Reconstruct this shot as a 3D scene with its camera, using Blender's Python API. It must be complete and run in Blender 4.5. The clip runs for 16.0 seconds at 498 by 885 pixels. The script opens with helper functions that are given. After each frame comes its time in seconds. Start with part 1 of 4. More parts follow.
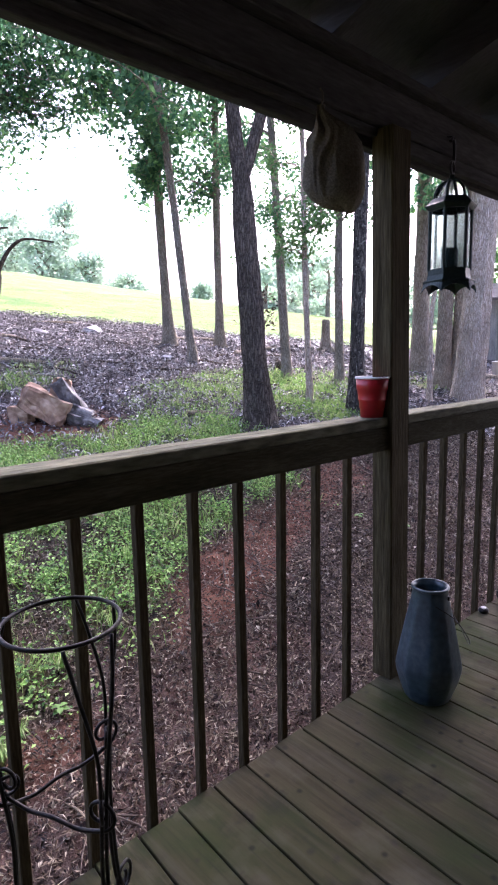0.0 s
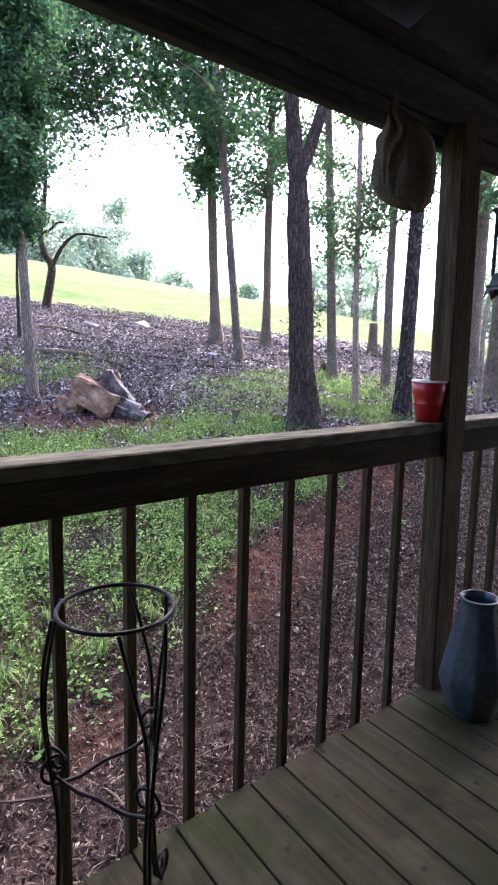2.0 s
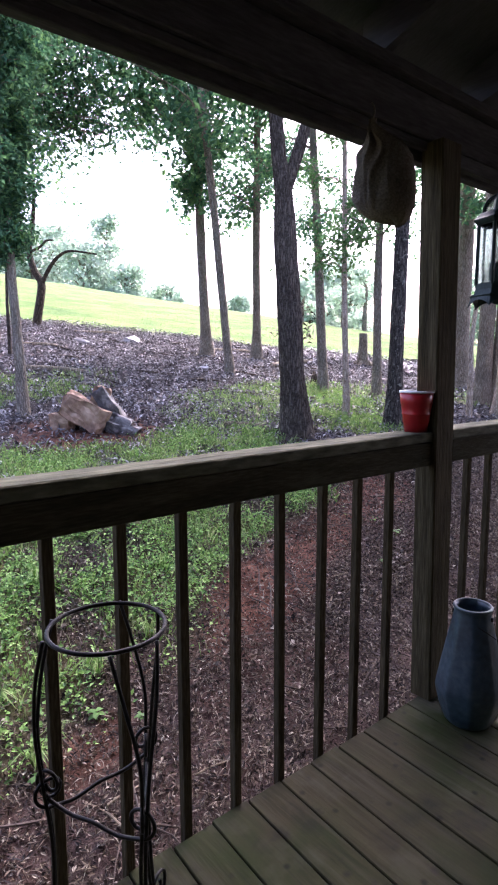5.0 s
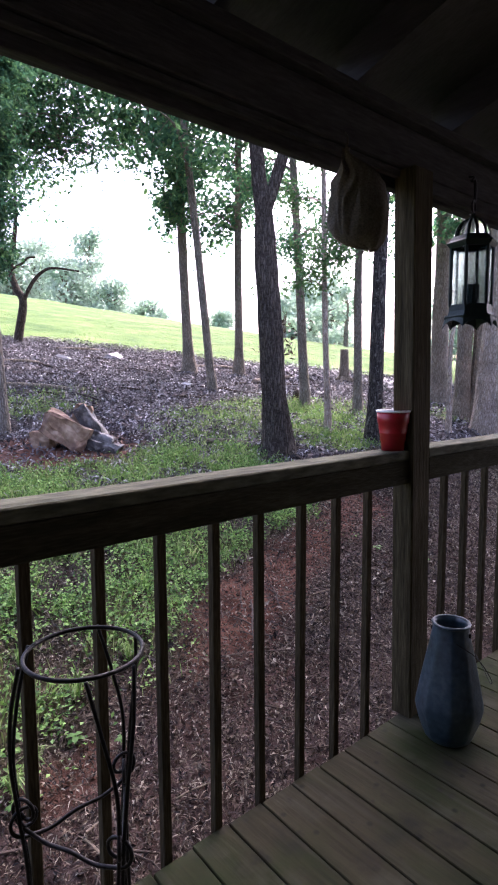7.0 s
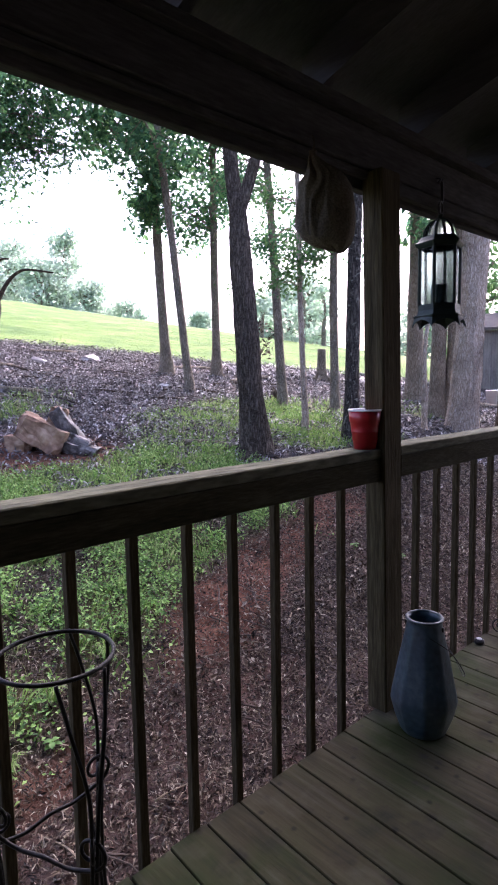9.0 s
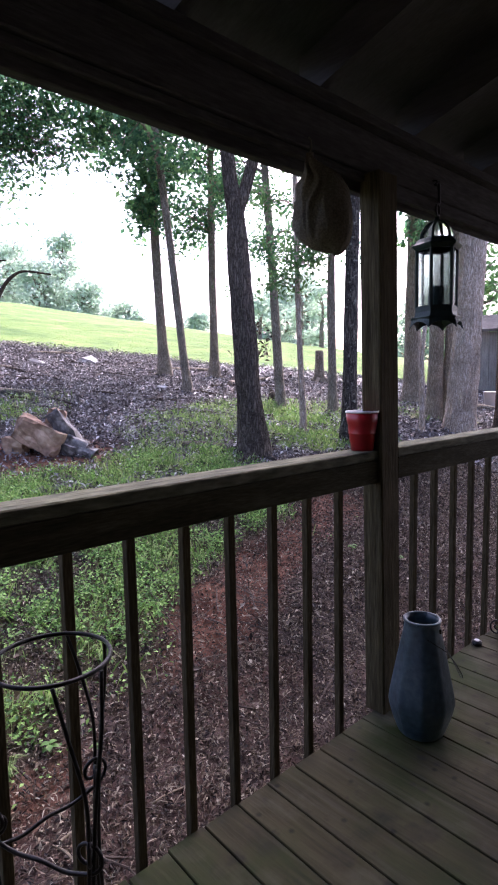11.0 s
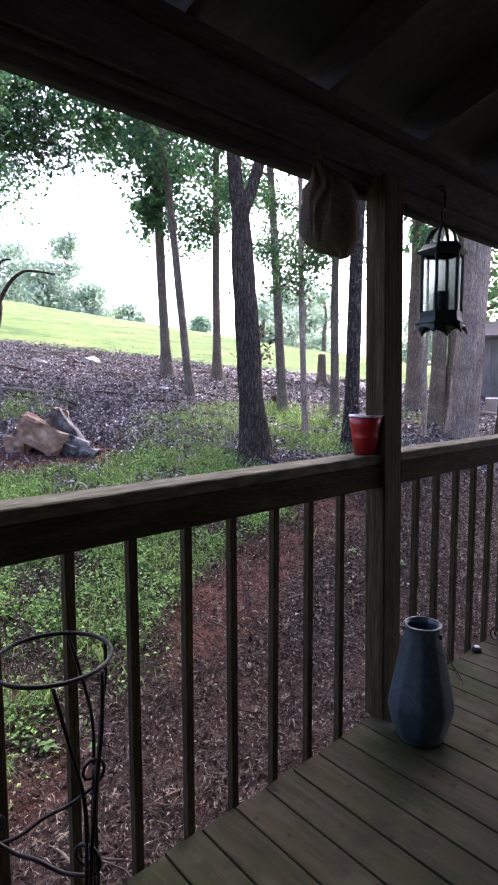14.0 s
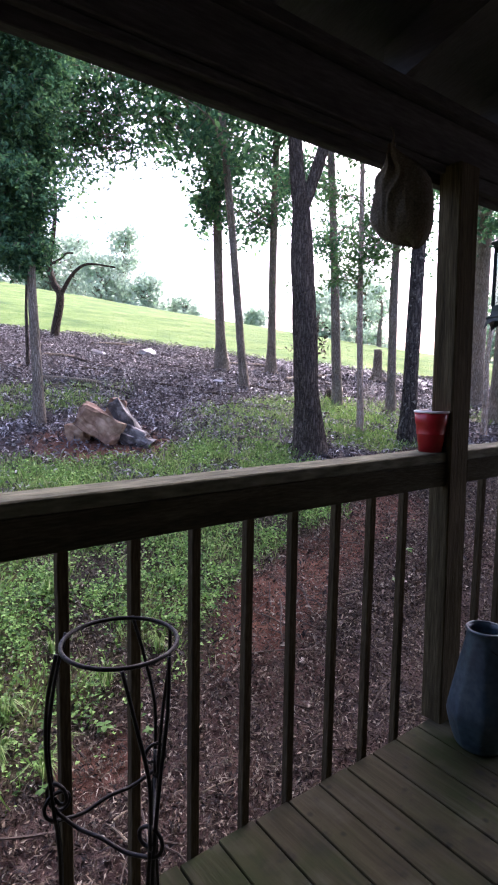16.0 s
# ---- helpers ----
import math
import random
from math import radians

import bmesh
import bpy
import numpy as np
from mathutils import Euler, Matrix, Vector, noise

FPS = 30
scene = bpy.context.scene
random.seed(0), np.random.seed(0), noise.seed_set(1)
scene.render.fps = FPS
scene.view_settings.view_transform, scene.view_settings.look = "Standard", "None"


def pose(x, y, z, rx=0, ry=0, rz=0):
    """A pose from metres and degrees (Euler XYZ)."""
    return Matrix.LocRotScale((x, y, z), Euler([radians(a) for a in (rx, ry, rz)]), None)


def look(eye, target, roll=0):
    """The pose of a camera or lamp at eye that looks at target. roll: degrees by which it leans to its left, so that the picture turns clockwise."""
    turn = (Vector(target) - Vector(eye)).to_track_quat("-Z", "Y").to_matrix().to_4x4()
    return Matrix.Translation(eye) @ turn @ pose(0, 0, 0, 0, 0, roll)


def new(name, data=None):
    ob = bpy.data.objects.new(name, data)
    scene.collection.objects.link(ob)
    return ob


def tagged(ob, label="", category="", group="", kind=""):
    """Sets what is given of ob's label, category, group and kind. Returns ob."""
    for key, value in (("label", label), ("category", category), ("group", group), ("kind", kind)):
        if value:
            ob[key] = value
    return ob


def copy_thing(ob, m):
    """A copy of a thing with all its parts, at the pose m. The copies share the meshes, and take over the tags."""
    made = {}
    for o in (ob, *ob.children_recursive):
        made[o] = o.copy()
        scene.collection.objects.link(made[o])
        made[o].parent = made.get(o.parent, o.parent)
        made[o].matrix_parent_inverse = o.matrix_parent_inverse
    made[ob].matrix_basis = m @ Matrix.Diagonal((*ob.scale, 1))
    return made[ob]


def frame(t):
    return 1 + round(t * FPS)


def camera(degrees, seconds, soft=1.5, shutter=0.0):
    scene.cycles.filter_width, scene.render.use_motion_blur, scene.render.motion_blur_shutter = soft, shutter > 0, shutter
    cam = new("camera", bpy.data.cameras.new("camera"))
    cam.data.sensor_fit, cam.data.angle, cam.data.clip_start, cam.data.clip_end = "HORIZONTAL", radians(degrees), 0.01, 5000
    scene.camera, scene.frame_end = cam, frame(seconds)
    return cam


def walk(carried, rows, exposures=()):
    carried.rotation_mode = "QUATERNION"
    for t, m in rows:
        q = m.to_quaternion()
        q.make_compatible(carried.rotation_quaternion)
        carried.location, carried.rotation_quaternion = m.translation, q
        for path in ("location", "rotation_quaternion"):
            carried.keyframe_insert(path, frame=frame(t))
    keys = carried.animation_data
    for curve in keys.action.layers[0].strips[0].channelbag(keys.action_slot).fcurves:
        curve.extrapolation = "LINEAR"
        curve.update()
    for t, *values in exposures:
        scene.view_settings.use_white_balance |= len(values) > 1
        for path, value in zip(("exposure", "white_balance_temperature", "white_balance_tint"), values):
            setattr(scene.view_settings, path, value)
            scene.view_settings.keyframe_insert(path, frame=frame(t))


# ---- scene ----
cam = camera(46.66, 16.0, soft=2.0)
# seconds, eye (x along the rail, y outwards from the deck, z up from its boards), turns
PATH = [
    (0, -1.8875, -1.3379, 1.3443, 81.330, 1.140, -42.814),
    (0.5, -1.8883, -1.3307, 1.3361, 80.762, 0.745, -42.834),
    (1, -1.9037, -1.3211, 1.3370, 81.262, -0.346, -41.228),
    (1.5, -1.9166, -1.3042, 1.3342, 81.508, -1.178, -39.449),
    (2, -1.9200, -1.3000, 1.3318, 81.393, -1.119, -38.655),
    (2.5, -1.9181, -1.2960, 1.3311, 81.245, -1.034, -38.513),
    (3, -1.9169, -1.2938, 1.3324, 81.469, -0.958, -38.292),
    (3.5, -1.9194, -1.2986, 1.3326, 81.534, -0.824, -38.509),
    (4, -1.9200, -1.2983, 1.3343, 82.179, -0.912, -38.631),
    (4.2, -1.9136, -1.2993, 1.3345, 81.873, -0.313, -38.980),
    (6.3, -1.9151, -1.3389, 1.3623, 84.278, 0.078, -40.380),
    (6.5, -1.9186, -1.3353, 1.3639, 84.156, -0.067, -40.605),
    (7, -1.9113, -1.3378, 1.3624, 84.018, 0.350, -41.083),
    (7.5, -1.9075, -1.3442, 1.3631, 83.890, 0.565, -41.554),
    (8, -1.9035, -1.3510, 1.3609, 83.966, 0.792, -41.896),
    (8.5, -1.9008, -1.3551, 1.3637, 83.968, 1.034, -42.578),
    (9, -1.8982, -1.3630, 1.3649, 84.009, 1.060, -43.116),
    (11.5, -1.8966, -1.3646, 1.3653, 84.244, 1.043, -43.366),
    (12, -1.8975, -1.3620, 1.3652, 84.455, 0.935, -43.458),
    (12.5, -1.8924, -1.3693, 1.3657, 84.400, 1.296, -43.989),
    (13, -1.8921, -1.3660, 1.3638, 84.209, 1.128, -43.981),
    (13.5, -1.8951, -1.3691, 1.3659, 84.582, 0.915, -43.662),
    (14, -1.9015, -1.3582, 1.3638, 84.430, 0.200, -43.137),
    (14.5, -1.9247, -1.3471, 1.3640, 84.654, -0.594, -40.824),
    (15, -1.9276, -1.3357, 1.3636, 84.504, -0.907, -39.816),
    (15.5, -1.9249, -1.3235, 1.3604, 84.011, -0.745, -38.592),
    (16, -1.9262, -1.3193, 1.3556, 83.845, -0.854, -38.079),
]
EXPOSURE = [(0.0, 2.74, 5830, 34), (1.2, 2.74, 5830, 34), (2.0, 2.62, 5830, 34), (4.2, 2.62, 5830, 34), (6.3, 2.30, 5830, 34), (14.0, 2.31, 5830, 34), (15.0, 2.18, 5830, 34), (16.0, 2.18, 5830, 34)]
walk(cam, [(t, pose(*p)) for t, *p in PATH], EXPOSURE)

# ---- light ----
world = bpy.data.worlds.new("world")
scene.world = world
world.use_nodes = True
wn = world.node_tree
sky = wn.nodes.new("ShaderNodeTexSky")
sky.sky_type = "NISHITA"
sky.sun_disc = False
sky.sun_elevation, sky.sun_rotation = radians(48), radians(62)
sky.air_density, sky.dust_density, sky.ozone_density = 1.0, 6.0, 1.0
wn.nodes["Background"].inputs["Strength"].default_value = 0.15
wn.links.new(sky.outputs["Color"], wn.nodes["Background"].inputs["Color"])
sun = new("sun", bpy.data.lights.new("sun", "SUN"))
sun.data.energy, sun.data.angle, sun.data.color = 1.6, radians(25), (1.0, 0.97, 0.92)
sun.matrix_world = look((28, 9, 33), (0, 0, 0))


# ---- materials ----
def material(name, colours, scale=4.0, rough=0.8, bump=0.3, fine=40.0, stretch=(1, 1, 1), metal=0.0, spread=0.0, fine_mix=0.5, coat=0.0, gloss=0.5):
    """Two scales of noise between the colours, with relief; spread varies it from piece to piece."""
    m = bpy.data.materials.new(name)
    m.use_nodes = True
    n, l = m.node_tree.nodes, m.node_tree.links
    b = n["Principled BSDF"]
    tc, mp = n.new("ShaderNodeTexCoord"), n.new("ShaderNodeMapping")
    mp.inputs["Scale"].default_value = stretch
    l.new(tc.outputs["Object"], mp.inputs["Vector"])
    big, small = n.new("ShaderNodeTexNoise"), n.new("ShaderNodeTexNoise")
    for t, s, d in ((big, scale, 4), (small, fine, 5)):
        t.inputs["Scale"].default_value, t.inputs["Detail"].default_value = s, d
        l.new(mp.outputs["Vector"], t.inputs["Vector"])
    mix = n.new("ShaderNodeMix")
    mix.inputs["Factor"].default_value = fine_mix
    l.new(big.outputs["Fac"], mix.inputs["A"])
    l.new(small.outputs["Fac"], mix.inputs["B"])
    ramp = n.new("ShaderNodeValToRGB")
    e = ramp.color_ramp.elements
    e[0].position, e[1].position = 0.34, 0.66
    e[0].color, e[1].color = (*colours[0], 1), (*colours[-1], 1)
    for i, c in enumerate(colours[1:-1]):
        k = e.new(0.34 + 0.32 * (i + 1) / (len(colours) - 1))
        k.color = (*c, 1)
    l.new(mix.outputs["Result"], ramp.inputs["Fac"])
    out = ramp.outputs["Color"]
    if spread:
        oi, hsv, ma = n.new("ShaderNodeObjectInfo"), n.new("ShaderNodeHueSaturation"), n.new("ShaderNodeMath")
        ma.operation = "MULTIPLY_ADD"
        ma.inputs[1].default_value, ma.inputs[2].default_value = spread, 1 - spread / 2
        l.new(oi.outputs["Random"], ma.inputs[0])
        l.new(ma.outputs[0], hsv.inputs["Value"])
        l.new(out, hsv.inputs["Color"])
        out = hsv.outputs["Color"]
    l.new(out, b.inputs["Base Color"])
    b.inputs["Roughness"].default_value, b.inputs["Metallic"].default_value = rough, metal
    b.inputs["Coat Weight"].default_value, b.inputs["Specular IOR Level"].default_value = coat, gloss
    if bump:
        bp = n.new("ShaderNodeBump")
        bp.inputs["Strength"].default_value, bp.inputs["Distance"].default_value = bump, 0.02
        l.new(mix.outputs["Result"], bp.inputs["Height"])
        l.new(bp.outputs["Normal"], b.inputs["Normal"])
    return m


def leafy(name, colours, rough=0.55, through_light=0.35):
    """Leaves that differ one from another and let light through."""
    m = bpy.data.materials.new(name)
    m.use_nodes = True
    n, l = m.node_tree.nodes, m.node_tree.links
    b = n["Principled BSDF"]
    g, ramp, tr, mx = n.new("ShaderNodeNewGeometry"), n.new("ShaderNodeValToRGB"), n.new("ShaderNodeBsdfTranslucent"), n.new("ShaderNodeMixShader")
    e = ramp.color_ramp.elements
    e[0].color, e[1].color = (*colours[0], 1), (*colours[-1], 1)
    for i, c in enumerate(colours[1:-1]):
        k = e.new((i + 1) / (len(colours) - 1))
        k.color = (*c, 1)
    l.new(g.outputs["Random Per Island"], ramp.inputs["Fac"])
    l.new(ramp.outputs["Color"], b.inputs["Base Color"])
    l.new(ramp.outputs["Color"], tr.inputs["Color"])
    b.inputs["Roughness"].default_value = rough
    mx.inputs[0].default_value = through_light
    l.new(b.outputs[0], mx.inputs[1])
    l.new(tr.outputs[0], mx.inputs[2])
    l.new(mx.outputs[0], n["Material Output"].inputs["Surface"])
    return m


def glassy(name, colour=(1, 1, 1), rough=0.1):
    m = bpy.data.materials.new(name)
    m.use_nodes = True
    b = m.node_tree.nodes["Principled BSDF"]
    b.inputs["Base Color"].default_value = (*colour, 1)
    b.inputs["Transmission Weight"].default_value, b.inputs["Roughness"].default_value, b.inputs["IOR"].default_value = 1.0, rough, 1.1
    return m


def deck_wood():
    """Weathered boards: streaks along the grain, green stain in patches, dark knots."""
    m = material("deck_wood", ((0.0135, 0.0118, 0.0048), (0.030, 0.0262, 0.0110), (0.059, 0.052, 0.0240)), 1.6, 0.75, 0.3, 9.0, (6, 0.8, 6), spread=0.25, gloss=0.12, fine_mix=0.25)
    n, l = m.node_tree.nodes, m.node_tree.links
    b = n["Principled BSDF"]
    tc = n.new("ShaderNodeTexCoord")
    world_xyz = n.new("ShaderNodeNewGeometry").outputs["Position"]
    source = b.inputs["Base Color"].links[0].from_socket
    for scale, lo, hi, colour, detail in ((2.3, 0.44, 0.62, (0.022, 0.034, 0.007), 5), (6.0, 0.56, 0.72, (0.016, 0.0135, 0.009), 6), (3.6, 0.53, 0.70, (0.078, 0.072, 0.045), 6), (13.0, 0.62, 0.74, (0.022, 0.019, 0.012), 5)):
        t, r, mx = n.new("ShaderNodeTexNoise"), n.new("ShaderNodeMapRange"), n.new("ShaderNodeMix")
        t.inputs["Scale"].default_value, t.inputs["Detail"].default_value = scale, detail
        l.new(world_xyz, t.inputs["Vector"])
        r.inputs["From Min"].default_value, r.inputs["From Max"].default_value, r.inputs["To Max"].default_value = lo, hi, 0.92
        l.new(t.outputs["Fac"], r.inputs["Value"])
        mx.data_type = "RGBA"
        mx.inputs["B"].default_value = (*colour, 1)
        l.new(r.outputs["Result"], mx.inputs["Factor"])
        l.new(source, mx.inputs["A"])
        source = mx.outputs["Result"]
    v, r, mx = n.new("ShaderNodeTexVoronoi"), n.new("ShaderNodeMapRange"), n.new("ShaderNodeMix")
    v.voronoi_dimensions = "2D"
    v.inputs["Scale"].default_value = 5.5
    l.new(world_xyz, v.inputs["Vector"])
    r.inputs["From Min"].default_value, r.inputs["From Max"].default_value, r.inputs["To Min"].default_value, r.inputs["To Max"].default_value = 0.24, 0.31, 0.75, 0.0
    rag, add = n.new("ShaderNodeTexNoise"), n.new("ShaderNodeMath")
    rag.inputs["Scale"].default_value, rag.inputs["Detail"].default_value = 6.0, 6
    l.new(world_xyz, rag.inputs["Vector"])
    add.operation = "MULTIPLY_ADD"
    add.inputs[1].default_value = 0.55
    l.new(rag.outputs["Fac"], add.inputs[0])
    l.new(v.outputs["Distance"], add.inputs[2])
    l.new(add.outputs[0], r.inputs["Value"])
    mx.data_type = "RGBA"
    mx.inputs["B"].default_value = (0.022, 0.018, 0.014, 1)
    l.new(r.outputs["Result"], mx.inputs["Factor"])
    l.new(source, mx.inputs["A"])
    source = mx.outputs["Result"]
    streak = n.new("ShaderNodeMapping")
    streak.inputs["Scale"].default_value = (34.0, 2.2, 1.0)
    l.new(world_xyz, streak.inputs["Vector"])
    for scale, lo, hi, most, colour in ((1.0, 0.52, 0.70, 0.30, (0.075, 0.069, 0.048)), (2.1, 0.55, 0.72, 0.42, (0.012, 0.0108, 0.006))):
        t, r, mx = n.new("ShaderNodeTexNoise"), n.new("ShaderNodeMapRange"), n.new("ShaderNodeMix")
        t.inputs["Scale"].default_value, t.inputs["Detail"].default_value = scale, 4
        l.new(streak.outputs["Vector"], t.inputs["Vector"])
        r.inputs["From Min"].default_value, r.inputs["From Max"].default_value, r.inputs["To Max"].default_value = lo, hi, most
        l.new(t.outputs["Fac"], r.inputs["Value"])
        mx.data_type = "RGBA"
        mx.inputs["B"].default_value = (*colour, 1)
        l.new(r.outputs["Result"], mx.inputs["Factor"])
        l.new(source, mx.inputs["A"])
        source = mx.outputs["Result"]
    knot, r, mx = n.new("ShaderNodeTexVoronoi"), n.new("ShaderNodeMapRange"), n.new("ShaderNodeMix")
    knot.voronoi_dimensions = "2D"
    knot.inputs["Scale"].default_value = 4.6
    l.new(world_xyz, knot.inputs["Vector"])
    r.inputs["From Min"].default_value, r.inputs["From Max"].default_value, r.inputs["To Min"].default_value, r.inputs["To Max"].default_value = 0.02, 0.06, 0.8, 0.0
    l.new(knot.outputs["Distance"], r.inputs["Value"])
    mx.data_type = "RGBA"
    mx.inputs["B"].default_value = (0.010, 0.008, 0.005, 1)
    l.new(r.outputs["Result"], mx.inputs["Factor"])
    l.new(source, mx.inputs["A"])
    l.new(mx.outputs["Result"], b.inputs["Base Color"])
    return m


DECK = deck_wood()
RAILW = material("rail_wood", ((0.020, 0.0180, 0.008944), (0.038, 0.0342, 0.01823), (0.066, 0.0595, 0.03354)), 3, 0.9, 0.3, 22, (1, 8, 8), spread=0.2, gloss=0.1)
BALW = material("baluster_wood", ((0.028, 0.0205, 0.009632), (0.055, 0.0425, 0.02193), (0.098, 0.078, 0.04214)), 3, 0.9, 0.3, 22, (8, 8, 1), spread=0.3, gloss=0.12)
CAPW = material("cap_wood", ((0.022, 0.0225, 0.01221), (0.078, 0.079, 0.04644), (0.145, 0.146, 0.09116)), 4, 0.85, 0.6, 12, (1.2, 5, 5), gloss=0.2)
POSTW = material("post_wood", ((0.026, 0.0203, 0.0088), (0.064, 0.051, 0.02394), (0.115, 0.094, 0.0484)), 5, 0.9, 0.4, 24, (10, 10, 0.6), spread=0.25, gloss=0.15)
BEAMW = material("beam_wood", ((0.038, 0.0368, 0.0345), (0.060, 0.0582, 0.0545), (0.087, 0.0845, 0.079)), 2, 0.9, 0.3, 16, (1, 7, 7), gloss=0.15)
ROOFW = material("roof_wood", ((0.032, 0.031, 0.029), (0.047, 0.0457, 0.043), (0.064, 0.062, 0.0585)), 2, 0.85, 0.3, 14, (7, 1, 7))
SIDING = material("siding_paint", ((0.13, 0.115, 0.10), (0.19, 0.17, 0.15)), 2, 0.7, 0.1, 30)
IRON = material("black_iron", ((0.012, 0.012, 0.013), (0.03, 0.028, 0.027)), 20, 0.45, 0.2, 120, metal=0.6)
LANTERN = material("green_black_metal", ((0.009, 0.018, 0.014), (0.024, 0.042, 0.034)), 18, 0.5, 0.2, 90, metal=0.4)
BLUE = material("blue_glaze", ((0.022, 0.040, 0.050), (0.044, 0.076, 0.092), (0.085, 0.118, 0.128)), 4, 0.3, 0.2, 40, coat=0.2)
RED = material("red_plastic", ((0.36, 0.010, 0.013), (0.43, 0.018, 0.020)), 6, 0.35, 0.02, 60)
WHITE = material("white_plastic", ((0.72, 0.70, 0.68), (0.82, 0.80, 0.78)), 6, 0.4, 0.02, 60)
CLOTH = material("canvas_cloth", ((0.060, 0.050, 0.032), (0.125, 0.107, 0.072), (0.21, 0.184, 0.132)), 5, 0.95, 0.25, 160)
FROST = glassy("frosted_glass", (0.62, 0.70, 0.68), 0.22)
def bark(name, crack, plate, pale, scale, fleck=0.0):
    """Furrowed bark: long plates parted by dark cracks, paler on their ridges; fleck adds spots of lichen."""
    m = bpy.data.materials.new(name)
    m.use_nodes = True
    n, l = m.node_tree.nodes, m.node_tree.links
    b = n["Principled BSDF"]
    b.inputs["Roughness"].default_value, b.inputs["Specular IOR Level"].default_value = 0.95, 0.15
    tc, mp = n.new("ShaderNodeTexCoord"), n.new("ShaderNodeMapping")
    mp.inputs["Scale"].default_value = (scale, scale, scale * 0.15)
    wob, mixv = n.new("ShaderNodeTexNoise"), n.new("ShaderNodeMix")
    wob.inputs["Scale"].default_value, wob.inputs["Detail"].default_value = 9.0, 4
    l.new(tc.outputs["Object"], wob.inputs["Vector"])
    mixv.data_type = "VECTOR"
    mixv.inputs["Factor"].default_value = 0.05
    l.new(tc.outputs["Object"], mixv.inputs["A"])
    l.new(wob.outputs["Color"], mixv.inputs["B"])
    l.new(mixv.outputs["Result"], mp.inputs["Vector"])
    vor, fine, big = n.new("ShaderNodeTexVoronoi"), n.new("ShaderNodeTexNoise"), n.new("ShaderNodeTexNoise")
    vor.feature = "DISTANCE_TO_EDGE"
    vor.inputs["Scale"].default_value = 1.0
    l.new(mp.outputs["Vector"], vor.inputs["Vector"])
    for t, s in ((fine, 60.0), (big, 2.6)):
        t.inputs["Scale"].default_value, t.inputs["Detail"].default_value = s, 5
        l.new(tc.outputs["Object"], t.inputs["Vector"])
    add = n.new("ShaderNodeMath")
    add.operation = "MULTIPLY_ADD"
    add.inputs[1].default_value = 0.55
    l.new(fine.outputs["Fac"], add.inputs[0])
    l.new(vor.outputs["Distance"], add.inputs[2])
    ramp = n.new("ShaderNodeValToRGB")
    e = ramp.color_ramp.elements
    e[0].position, e[1].position = 0.24, 0.72
    e[0].color, e[1].color = (*crack, 1), (*pale, 1)
    k = e.new(0.42)
    k.color = (*plate, 1)
    l.new(add.outputs[0], ramp.inputs["Fac"])
    hsv, rng_ = n.new("ShaderNodeHueSaturation"), n.new("ShaderNodeMapRange")
    rng_.inputs["From Min"].default_value, rng_.inputs["From Max"].default_value, rng_.inputs["To Min"].default_value, rng_.inputs["To Max"].default_value = 0.3, 0.7, 0.72, 1.28
    l.new(big.outputs["Fac"], rng_.inputs["Value"])
    l.new(rng_.outputs["Result"], hsv.inputs["Value"])
    l.new(ramp.outputs["Color"], hsv.inputs["Color"])
    out = hsv.outputs["Color"]
    if fleck:
        v, r, mx = n.new("ShaderNodeTexNoise"), n.new("ShaderNodeMapRange"), n.new("ShaderNodeMix")
        v.inputs["Scale"].default_value, v.inputs["Detail"].default_value = 26.0, 3
        l.new(tc.outputs["Object"], v.inputs["Vector"])
        r.inputs["From Min"].default_value, r.inputs["From Max"].default_value, r.inputs["To Max"].default_value = 0.60, 0.66, fleck
        l.new(v.outputs["Fac"], r.inputs["Value"])
        mx.data_type = "RGBA"
        mx.inputs["B"].default_value = (0.27, 0.26, 0.205, 1)
        l.new(r.outputs["Result"], mx.inputs["Factor"])
        l.new(out, mx.inputs["A"])
        out = mx.outputs["Result"]
    l.new(out, b.inputs["Base Color"])
    bp = n.new("ShaderNodeBump")
    bp.inputs["Strength"].default_value, bp.inputs["Distance"].default_value = 1.0, 0.03
    l.new(add.outputs[0], bp.inputs["Height"])
    l.new(bp.outputs["Normal"], b.inputs["Normal"])
    return m


BARK = bark("dark_bark", (0.032, 0.025, 0.018), (0.078, 0.062, 0.047), (0.15, 0.124, 0.096), 42, 0.15)
BARKG = bark("grey_bark", (0.145, 0.119, 0.088), (0.25, 0.213, 0.163), (0.37, 0.325, 0.255), 60, 0.25)
# naturally pale bark, with sunlight added by raising all three tones
BARKL = bark("sunlit_pale_bark", (0.27, 0.205, 0.145), (0.47, 0.375, 0.28), (0.66, 0.565, 0.455), 60, 0.3)
MOSSY = bark("lichen_bark", (0.018, 0.015, 0.012), (0.062, 0.053, 0.043), (0.14, 0.12, 0.095), 34, 0.6)
ROCK = material("red_brown_rock", ((0.085, 0.046, 0.028), (0.26, 0.155, 0.092), (0.46, 0.32, 0.205)), 4, 0.85, 0.9, 18, fine_mix=0.4)
GREYROCK = material("grey_rock", ((0.022, 0.018, 0.016), (0.075, 0.064, 0.056), (0.30, 0.275, 0.25)), 6, 0.65, 0.9, 18)
PALEROCK = material("pale_stone", ((0.36, 0.34, 0.33), (0.52, 0.50, 0.49), (0.66, 0.64, 0.63)), 6, 0.85, 0.6, 25)
SHEDW = material("weathered_board", ((0.12, 0.11, 0.09), (0.22, 0.20, 0.17), (0.32, 0.295, 0.25)), 3, 0.9, 0.4, 20, (8, 8, 0.8), spread=0.3)
